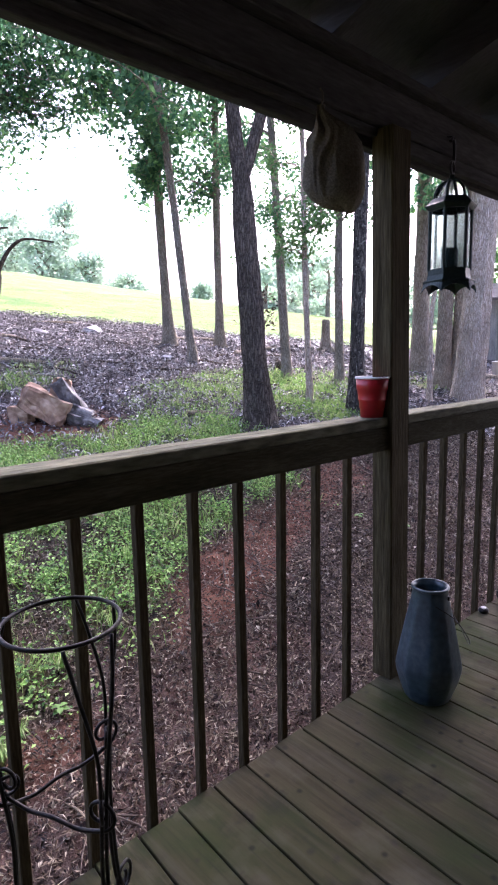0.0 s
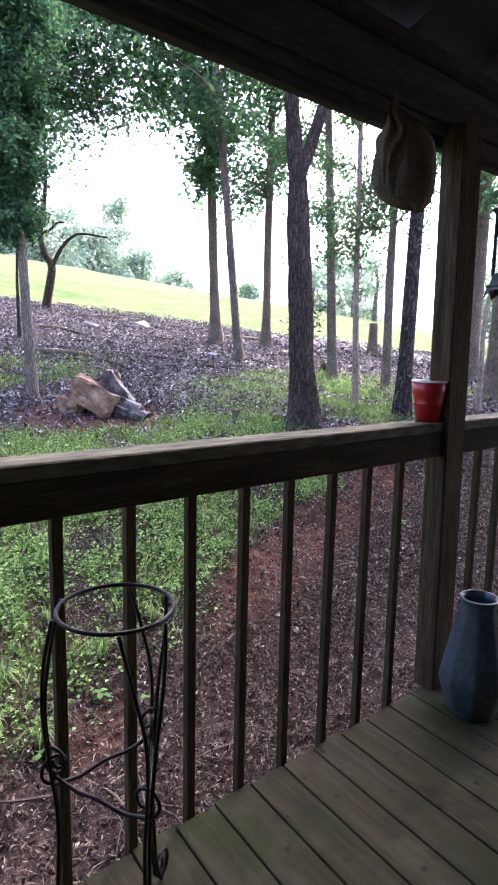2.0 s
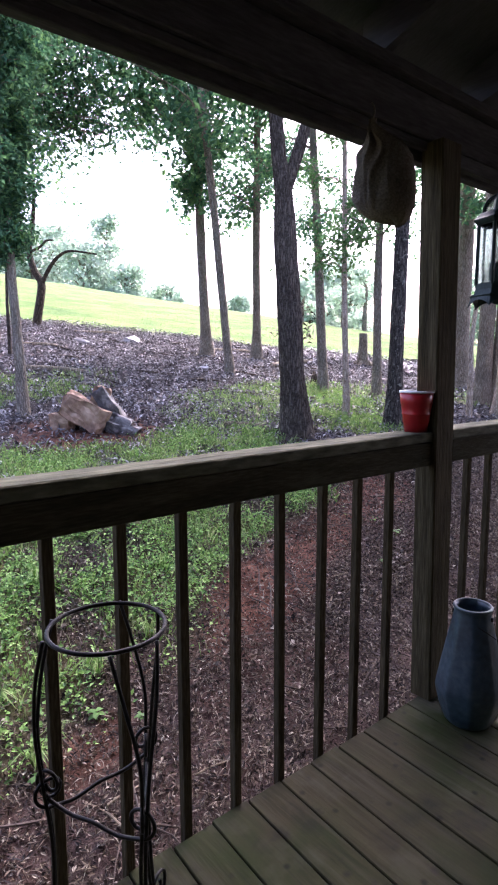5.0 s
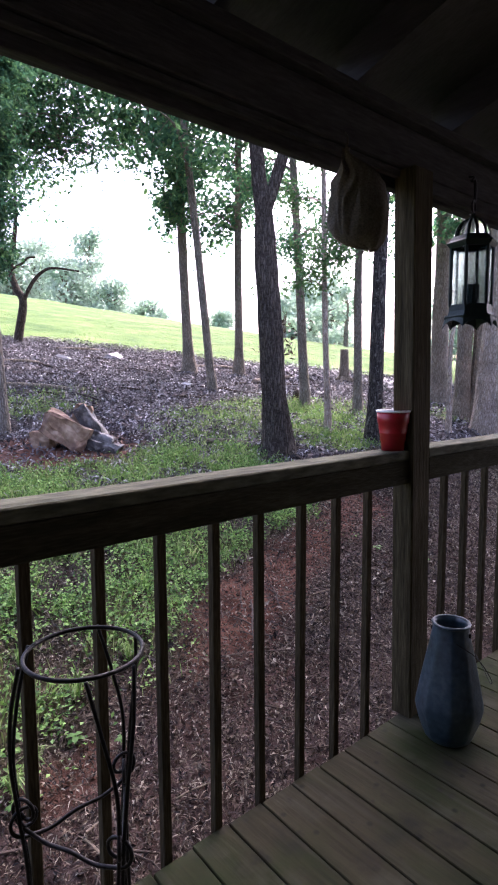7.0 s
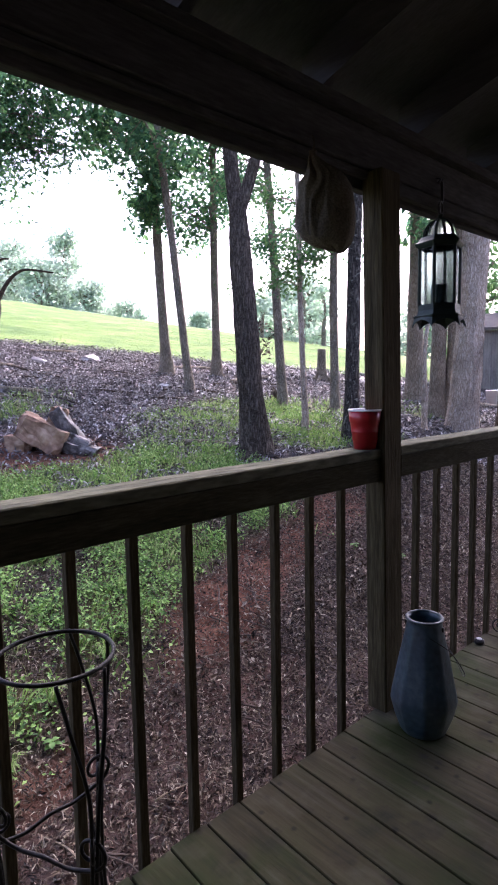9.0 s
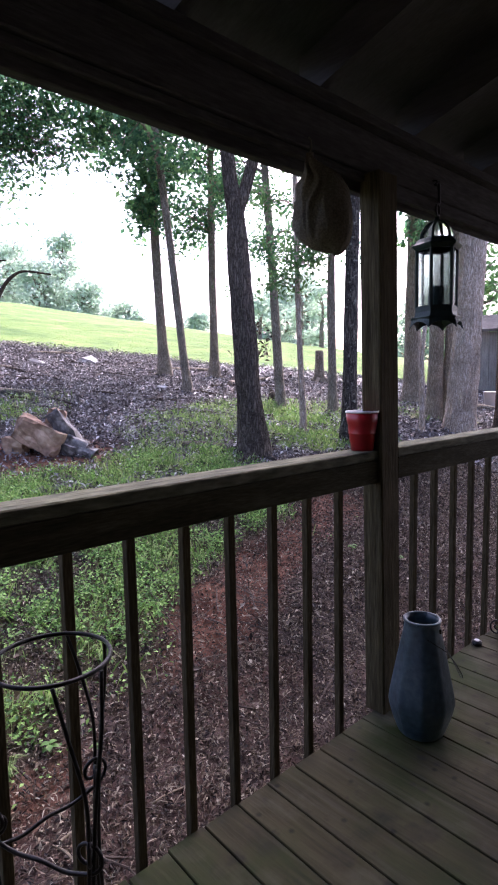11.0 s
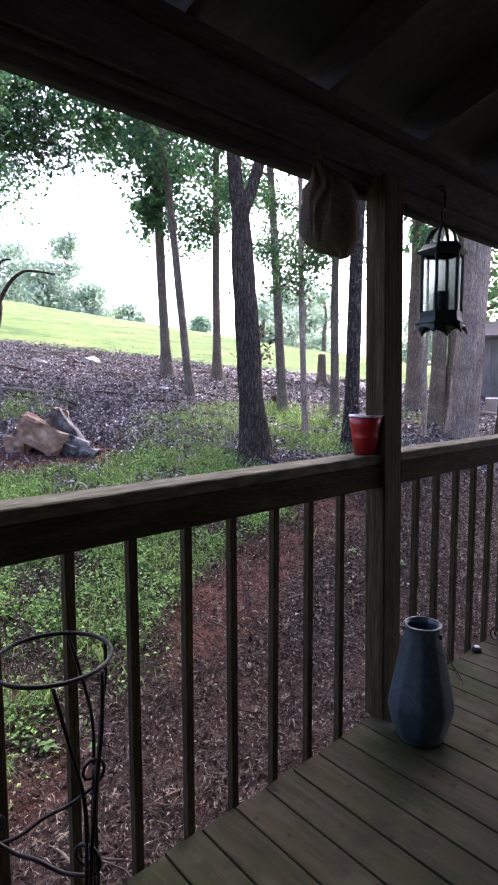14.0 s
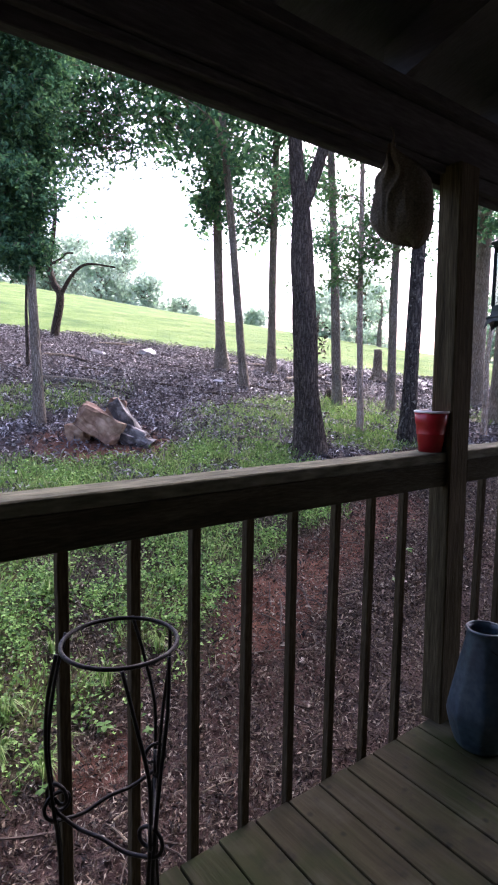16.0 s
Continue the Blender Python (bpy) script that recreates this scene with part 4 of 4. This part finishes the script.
# ---- rocks, stumps, shed ----
def boulder(name, at, size, mat, seed, label, category="rock", group="", turn=0.0, rough=0.28):
    bm = bmesh.new()
    bmesh.ops.create_icosphere(bm, subdivisions=4, radius=1.35)
    r = random.Random(seed)
    cuts = [(Vector((r.uniform(-1, 1), r.uniform(-1, 1), r.uniform(-0.6, 1))).normalized(), r.uniform(0.34, 0.66)) for _ in range(12)]
    for v in bm.verts:
        for d, k in cuts:
            over = v.co.dot(d) - k
            if over > 0:
                v.co -= d * over
        v.co *= 1 + rough * 0.3 * noise.noise(v.co * 2.3 + Vector((seed, 0, 0))) + rough * 0.22 * noise.noise(v.co * 7 + Vector((0, seed, 0)))
        v.co = Vector((v.co.x * size[0], v.co.y * size[1], v.co.z * size[2]))
    ob = tagged(new(name, mesh_of(name, bm, mat)), label, category, group)
    ob.matrix_world = pose(*at, r.uniform(-12, 12), r.uniform(-12, 12), turn)
    return ob


def chunk(at, half, mat, seed, label, roll, turn):
    """A split block of rock with flat broken faces."""
    r = random.Random(seed)
    bm = bmesh.new()
    for sx in (-1, 1):
        for sy in (-1, 1):
            for sz in (-1, 1):
                for _ in range(3):
                    bm.verts.new((sx * r.uniform(0.62, 1.0) * half[0], sy * r.uniform(0.6, 1.0) * half[1], sz * r.uniform(0.65, 1.0) * half[2]))
    bmesh.ops.convex_hull(bm, input=list(bm.verts))
    bmesh.ops.delete(bm, geom=[v for v in bm.verts if not v.link_faces], context="VERTS")
    bmesh.ops.triangulate(bm, faces=list(bm.faces))
    bmesh.ops.subdivide_edges(bm, edges=list(bm.edges), cuts=4, use_grid_fill=True)
    for v in bm.verts:
        q = v.co * 9 + Vector((seed, 0, 0))
        v.co += Vector((noise.noise(q), noise.noise(q + Vector((9, 3, 1))), noise.noise(q + Vector((1, 7, 5))))) * 0.034 + v.co.normalized() * 0.012 * noise.noise(v.co * 40)
    ob = tagged(new("rock", mesh_of("rock", bm, mat)), label, "rock", "pile of rocks")
    ob.matrix_world = pose(*at, 0, roll, turn)


rock_x, rock_y = 0.52, 4.0
for q, d, dz, half, sd, roll, turn, mat, lb in (
        (-0.11, -0.02, 0.17, (0.24, 0.15, 0.135), 3, 27, -34, ROCK, "large tan and brown split block of rock on clay"),
        (0.03, 0.10, 0.22, (0.085, 0.12, 0.19), 12, 16, -30, ROCK, "brown upright split piece of rock"),
        (0.13, 0.03, 0.22, (0.075, 0.13, 0.20), 17, -30, -38, GREYROCK, "grey and white split slab leaning beside brown rock"),
        (0.19, -0.06, 0.14, (0.16, 0.09, 0.065), 19, 34, -38, GREYROCK, "grey broken slab resting against the brown block"),
        (0.25, -0.12, 0.05, (0.17, 0.09, 0.05), 22, 14, -40, GREYROCK, "dark grey flat splinter of rock on clay"),
        (-0.33, 0.03, 0.07, (0.13, 0.11, 0.10), 27, -14, -30, ROCK, "small brown rock beside a larger block")):
    x, y = rock_x + 0.91 * q + 0.41 * d, rock_y - 0.41 * q + 0.91 * d
    chunk((x, y, level(x, y) + dz), half, mat, sd, lb, roll, turn)
boulder("stone", (3.54, 8.87, level(3.54, 8.87) + 0.04), (0.34, 0.22, 0.09), PALEROCK, 31, "pale flat stone in the leaf litter")
boulder("stone", (2.5, 8.71, level(2.5, 8.71) + 0.02), (0.20, 0.14, 0.08), PALEROCK, 35, "pale small stone in the leaf litter")
chip = boulder("wood_chip", (3.3, 6.06, level(3.3, 6.06) + 0.05), (0.13, 0.05, 0.05), PALEROCK, 41, "pale split piece of wood lying in leaf litter", "wood", turn=-70)
boulder("burnt_stump", (4.38, 4.82, level(4.38, 4.82) + 0.06), (0.10, 0.10, 0.24), BARK, 44, "small black burnt stump in leaf litter", "stump")


def stump():
    z = level(6.81, 5.89) - 0.1
    s = thing("tree_stump", (6.81, 5.89, z), "tall weathered grey-brown tree stump with spreading roots", "stump")
    part("trunk", trunk_mesh("trunk", [(0, 0, 0), (0, 0, 0.15), (0, 0, 0.4), (0.01, 0, 0.72)], [0.21, 0.12, 0.085, 0.08], BARKG, None, 12, 9.0, 0.3), BARKG, s, smooth=True)
    for k in range(4):
        a = k * 1.6 + 0.4
        part("root", tube([(0.08 * math.cos(a), 0.08 * math.sin(a), 0.18), (0.22 * math.cos(a), 0.22 * math.sin(a), 0.11), (0.42 * math.cos(a), 0.42 * math.sin(a), 0.07)], [0.05, 0.035, 0.012], 7), BARKG, s)


stump()


def shed():
    x, y = 10.7, 3.75
    z = level(x, y) - 0.25
    s = thing("shed", (x, y, z), "old shed of grey weathered vertical boards with tin roof", "shed", turn=-64)
    w, d, h = 2.6, 2.0, 1.6
    part("frame", box((-w / 2 + 0.03, 0.03, 0), (w / 2 - 0.03, d, h - 0.02)), SHEDW, s)
    board = mesh_of("board", box((0, 0, 0), (0.148, 0.022, h), 0.003), SHEDW)
    n = int(w / 0.155)
    for i in range(n):
        o = part("board", board, None, s)
        o.matrix_local = pose(-w / 2 + i * 0.155, 0.0, random.uniform(-0.02, 0.02))
    for i in range(int(d / 0.155)):
        o = part("board", board, None, s)
        o.matrix_local = pose(-w / 2 + 0.005, d - i * 0.155, random.uniform(-0.02, 0.02), 0, 0, -90)
    bm = bmesh.new()
    lo = [(-w / 2 - 0.12, -0.12, h - 0.02), (w / 2 + 0.12, -0.12, h - 0.02), (w / 2 + 0.12, d + 0.2, h + 0.5), (-w / 2 - 0.12, d + 0.2, h + 0.5)]
    vs = [bm.verts.new(p) for p in lo] + [bm.verts.new((a, b, c + 0.06)) for a, b, c in lo]
    for f in ((0, 1, 2, 3), (7, 6, 5, 4), (0, 4, 5, 1), (1, 5, 6, 2), (2, 6, 7, 3), (3, 7, 4, 0)):
        bm.faces.new([vs[i] for i in f])
    part("roof", bm, TIN, s)


shed()


def log(x, y, ln, r, turn, mat=BARKG, label="fallen log lying on the ground", lift=0.0):
    pts = [(-ln / 2, 0, 0), (-ln / 6, 0.04 * ln, 0.01), (ln / 5, -0.02 * ln, 0.015), (ln / 2, 0.02 * ln, 0)]
    ob = tagged(new("log", mesh_of("log", trunk_mesh("log", pts, [r, r * 0.95, r * 0.85, r * 0.6], mat, None, 9, x), mat, True)), label, "log", "fallen logs")
    c, s = math.cos(radians(turn)), math.sin(radians(turn))
    dz = level(x + c * ln / 2, y + s * ln / 2) - level(x - c * ln / 2, y - s * ln / 2)
    ob.matrix_world = pose(x, y, level(x, y) + r * 0.7 + lift, 0, -math.degrees(math.atan2(dz, ln)), turn)


for a in ((6.9, 3.4, 1.4, 0.06, 20), (7.5, 3.2, 1.1, 0.05, -35), (5.0, 7.6, 0.9, 0.035, -20), (5.4, 6.3, 1.3, 0.04, 10), (1.6, 8.6, 0.7, 0.03, -20), (7.5, 5.5, 1.5, 0.05, 30), (1.15, 6.6, 0.9, 0.04, -35), (3.3, 9.9, 0.9, 0.03, -15), (2.0, 3.5, 0.5, 0.02, -40), (-0.42, 2.2, 0.75, 0.016, -42, BARKL, "pale dead branch lying in the weeds", 0.05)):
    log(*a)
for k in range(34):
    x, y = along(rng.uniform(-0.48, 0.06), rng.uniform(7.6, 12.0))
    log(x, y, rng.uniform(0.25, 0.9), rng.uniform(0.008, 0.024), rng.uniform(-95, 10), BARK, "dark fallen branch lying in the leaf litter")
pot = tagged(new("white_bucket", mesh_of("white_bucket", lathe([(0.0, 0.0), (0.10, 0.0), (0.13, 0.28), (0.135, 0.28), (0.13, 0.29), (0.12, 0.28), (0.09, 0.01), (0.0, 0.01)], 20), WHITE, True)), "white plastic bucket beside the shed", "bucket")
pot.matrix_world = pose(8.12, 3.1, level(8.12, 3.1) - 0.01)

def dead_shrub(x, y):
    z = level(x, y)
    s = thing("dead_shrub", (x, y, z - 0.02), "small dead brown shrub at the edge of the lawn", "shrub")
    bm = bmesh.new()
    tips = []
    for k in range(9):
        a = k * 2.4
        e = Vector((0.32 * math.cos(a), 0.32 * math.sin(a), 0.45 + 0.07 * k))
        tube([(0, 0, 0), tuple(e * 0.5 + Vector((0, 0, 0.1))), tuple(e)], [0.012, 0.008, 0.004], 5, bm)
        tips.append(e)
    part("stem", bm, TWIG, s)
    q = np.concatenate([np.array(t) + rng.normal(size=(14, 3)) * 0.07 for t in tips])
    part("foliage", sheets("foliage", leaf_quads(q, 0.09, rng, 0.1), LITTER), LITTER, s, "withered brown leaves")


dead_shrub(6.0, 6.9)

# ---- sticks and straws close to the porch ----
def stick(x, y, ln, r, turn, mat=TWIG, label="dead twig lying on leaf litter"):
    pts = [(-ln / 2, 0, 0), (-ln / 5, ln * 0.018, 0.008), (ln / 6, -ln * 0.012, 0.012), (ln / 2, ln * 0.012, 0.0)]
    pts = [(a, b, min(c, ln * 0.03)) for a, b, c in pts]
    bm = tube(spline(pts, 3), np.linspace(r, r * 0.5, 10), 6)
    if ln > 0.3:
        tube([(ln * 0.1, 0, 0.015), (ln * 0.28, ln * 0.14, 0.03), (ln * 0.4, ln * 0.2, 0.02)], [r * 0.6, r * 0.45, r * 0.25], 5, bm)
    ob = tagged(new("twig", mesh_of("twig", bm, mat)), label, "twig", "twigs on the ground")
    c, s = math.cos(radians(turn)), math.sin(radians(turn))
    dz = bumpy(x + c * ln / 2, y + s * ln / 2) - bumpy(x - c * ln / 2, y - s * ln / 2)
    ob.matrix_world = pose(x, y, bumpy(x, y) + r + 0.012, 0, -math.degrees(math.atan2(dz, ln)), turn)


stick(-0.79, 0.24, 0.17, 0.0042, -10, STRAW, "pale bare stick lying on leaf litter")
stick(-1.09, 0.66, 0.12, 0.0042, -75, STRAW, "pale split stick on red clay")
for k in range(150):
    x, y = rng.uniform(-1.6, 3.4), rng.uniform(0.12, 2.0)
    if cover(x, y)[0] < 0.5:
        stick(x, y, rng.uniform(0.1, 0.2) if k % 9 == 0 else rng.uniform(0.12, 0.55), rng.uniform(0.0025, 0.0065), rng.uniform(0, 360), STRAW if k % 9 == 0 else TWIG, "pale bare stick lying on leaf litter" if k % 9 == 0 else "dead twig lying on leaf litter")


# ---- ground cover ----
def scatter(name, n, region, size, mat, want, label, category, flat=0.7, lift=0.01, tall=None, slim=0.55, ring=None):
    (xa, xb), (ya, yb) = region
    pts = []
    for _ in range(n):
        x, y = rng.uniform(xa, xb), rng.uniform(ya, yb)
        if want(x, y):
            pts.append((x, y, bumpy(x, y)))
    pts = np.array(pts)
    if tall:
        m = len(pts)
        h = rng.uniform(*tall, m)[:, None]
        a = rng.uniform(0, 2 * math.pi, m)
        side = np.stack([np.cos(a), np.sin(a), np.zeros(m)], 1) * size
        bend = np.stack([rng.normal(size=m), rng.normal(size=m), np.zeros(m)], 1) * h * 0.35
        up = np.array((0, 0, 1.0)) * h
        q = np.stack([pts - side, pts + side, pts + bend * 0.55 + up * 0.75 + side * 0.6, pts + bend + up], 1)
    else:
        pts[:, 2] += lift * rng.uniform(0.2, 1.6, len(pts))
        q = leaf_quads(pts, size, rng, flat, slim)
    tagged(new(name, sheets(name, q, mat)), label, category, kind="stuff")


def litter_at(x, y):
    a, b, c = cover(x, y)
    return rng.uniform() > a * 0.92 + max(0.0, b - 0.4) * 0.8 + c


weed_at = lambda x, y: rng.uniform() < cover(x, y)[0]
scatter("leaf_litter", 135000, ((-2.0, 4.2), (0.02, 2.6)), 0.0205, LITTER, litter_at, "brown and grey dead leaves covering the ground", "leaf litter", 0.3, 0.022, slim=0.40)
scatter("leaf_litter", 26000, ((-1.4, 4.2), (0.55, 2.6)), 0.035, LITTER, lambda x, y: litter_at(x, y) and rng.uniform() < 0.35 + 0.9 * noise.noise((x * 2.3, y * 2.3, 31)), "larger curled dead oak leaves on the ground", "leaf litter", 0.35, 0.03, slim=0.5)
scatter("leaf_litter", 105000, ((-1.0, 9.5), (0.3, 12.5)), 0.056, SLOPE_LITTER, lambda x, y: (x > 4.1 or y > 2.6) and litter_at(x, y), "dead leaves covering the slope, coloured paler and greyer for haze", "leaf litter", 0.4, 0.024, slim=0.40)
scatter("twig_litter", 16000, ((-2.0, 4.2), (0.02, 2.6)), 0.07, LITTER, litter_at, "fine dead twigs and stalks among the leaf litter", "twigs", 0.85, 0.016, slim=0.05)
scatter("twig_litter", 16000, ((-1.0, 8.5), (2.6, 12.5)), 0.15, SLOPE_LITTER, litter_at, "fine dead twigs and stalks on the slope", "twigs", 0.85, 0.02, slim=0.05)
def brush_at(x, y):
    return max(blob(x, y, 6.2, 6.6, 1.3, 0.6, -0.5), blob(x, y, 7.4, 5.0, 0.9, 0.5, -0.5)) > rng.uniform(0, 0.6)


scatter("brushwood", 9000, ((4.8, 8.6), (4.2, 7.6)), 0.26, SLOPE_LITTER, brush_at, "heap of pale dead sticks at the edge of the lawn", "brushwood", 0.6, 0.10, slim=0.07)
clump = lambda x, y: 0.30 + 0.70 * max(0.0, min(1.0, 0.52 + 2.2 * noise.noise((x * 2.1, y * 2.1, 11)) + 1.6 * noise.noise((x * 6.5, y * 6.5, 13))))
scatter("weeds", 215000, ((-2.8, 2.4), (0.4, 3.9)), 0.0215, WEED, lambda x, y: rng.uniform() < cover(x, y)[0] * clump(x, y) * min(1.0, (x + 2.8) / 1.0) * (1.0 if y < 2.7 else 0.4), "low green broad-leaved weeds on the bank", "weeds", 0.5, 0.05, slim=0.7)
scatter("weeds", 20000, ((-0.6, 6.5), (2.8, 6.8)), 0.026, WEED, lambda x, y: rng.uniform() < cover(x, y)[0] * clump(x, y) * (0.45 if x < 3.0 else 1.0), "green ground ivy and weeds under the trees", "weeds", 0.55, 0.06, slim=0.8)
scatter("grass", 86000, ((-2.5, 6.0), (0.4, 6.5)), 0.0026, GRASS, lambda x, y: rng.uniform() < cover(x, y)[0] * (1.15 - clump(x, y)) * min(1.0, (x + 2.5) / 0.8), "tufts of green grass among the weeds", "grass", tall=(0.04, 0.10))
scatter("grass", 90000, ((-0.8, 4.4), (2.5, 5.6)), 0.0022, GRASS, lambda x, y: rng.uniform() < cover(x, y)[0] ** 0.7 * clump(x, y), "short patchy grass on the slope under the trees", "grass", tall=(0.02, 0.055))
scatter("grass", 26000, ((1.0, 14.0), (6.0, 18.0)), 0.004, LAWN, lambda x, y: cover(x, y)[2] > rng.uniform(0, 1), "mown bright green lawn grass", "grass", tall=(0.01, 0.025))


def grass_tuft(x, y, h, n, label="tuft of long green grass on the bank"):
    """Long curved blades from one root."""
    z = bumpy(x, y)
    blades = []
    for _ in range(n):
        a, ln, out = rng.uniform(0, 2 * math.pi), h * rng.uniform(0.6, 1.0), rng.uniform(0.25, 0.95)
        d, s = np.array((math.cos(a), math.sin(a), 0)), np.array((-math.sin(a), math.cos(a), 0)) * 0.0022
        p = [np.array((x, y, z - 0.005)) + d * 0.01, np.array((x, y, z)) + d * ln * out * 0.45 + np.array((0, 0, ln * 0.7)), np.array((x, y, z)) + d * ln * out + np.array((0, 0, ln * (0.95 - 0.6 * out)))]
        blades += [[p[0] - s, p[0] + s, p[1] + s, p[1] - s], [p[1] - s, p[1] + s, p[2] + s * 0.2, p[2] - s * 0.2]]
    tagged(new("grass_tuft", sheets("grass_tuft", np.array(blades), GRASS)), label, "grass", "grass tufts")


for x, y, h, n in ((-1.30, 0.62, 0.13, 60), (-1.42, 0.78, 0.15, 60), (-1.2, 0.7, 0.1, 40), (-0.93, 0.92, 0.16, 40), (-0.62, 1.02, 0.14, 34), (-1.05, 1.25, 0.15, 40), (-0.25, 1.5, 0.13, 34), (-0.9, 1.7, 0.16, 40), (0.15, 1.75, 0.13, 36), (-1.35, 0.95, 0.18, 44), (-0.5, 2.1, 0.15, 36)):
    grass_tuft(x, y, h, n)


def broad_weed(x, y, size, label="bright green broad-leaved weed growing from red clay"):
    """A small plant: a stalk and a rosette of cupped leaves."""
    z = bumpy(x, y)
    w = thing("broadleaf_weed", (x, y, z), label, "weed", "broad-leaved weeds")
    part("stalk", tube([(0, 0, -0.01), (0.004, 0, size * 0.5), (0, 0.003, size * 0.9)], [0.003, 0.0025, 0.0015], 6), WEED, w)
    for k in range(6):
        a = k * 2.4 + x * 9
        u, v = Vector((math.cos(a), math.sin(a), 0)), Vector((-math.sin(a), math.cos(a), 0))
        bm = bmesh.new()
        z0 = size * (0.55 + 0.07 * k)
        rows = []
        for i, wd in enumerate((0.02, 0.20, 0.26, 0.20, 0.01)):
            t = i / 4
            c = u * size * 0.75 * t + Vector((0, 0, z0 + size * (0.22 * t - 0.34 * t * t)))
            rows.append([bm.verts.new(c - v * wd * size + Vector((0, 0, wd * size * 0.25))), bm.verts.new(c), bm.verts.new(c + v * wd * size + Vector((0, 0, wd * size * 0.25)))])
        for p, q in zip(rows, rows[1:]):
            for m in range(2):
                bm.faces.new((p[m], p[m + 1], q[m + 1], q[m]))
        part("leaf", bm, WEED, w, smooth=True)


for x, y, s in ((-1.03, 0.72, 0.05), (-0.9, 0.60, 0.035), (-1.22, 0.85, 0.045), (-0.72, 1.0, 0.04), (-1.33, 0.55, 0.04), (1.35, 1.05, 0.05), (1.5, 0.75, 0.04), (0.95, 0.85, 0.04)):
    broad_weed(x, y, s)

# ---- deck boards ----
SKEW = math.tan(radians(3.3))
bm = box((0, Y0, -0.028), (BOARD - 0.006, 0.0, 0.0), 0.0025)
for v in bm.verts:
    v.co.x += SKEW * v.co.y
board = mesh_of("board", bm, DECK)
n = int((X1 - X0) / BOARD)
first = -1.150 - BOARD * int((-1.150 - X0) / BOARD)
for i in range(n):
    ob = part("board", board, None, deck)
    ob.matrix_world = pose(first + BOARD * i + 0.003, -0.04 + random.uniform(-0.006, 0.005), 0.0 + random.uniform(-0.0015, 0.0))
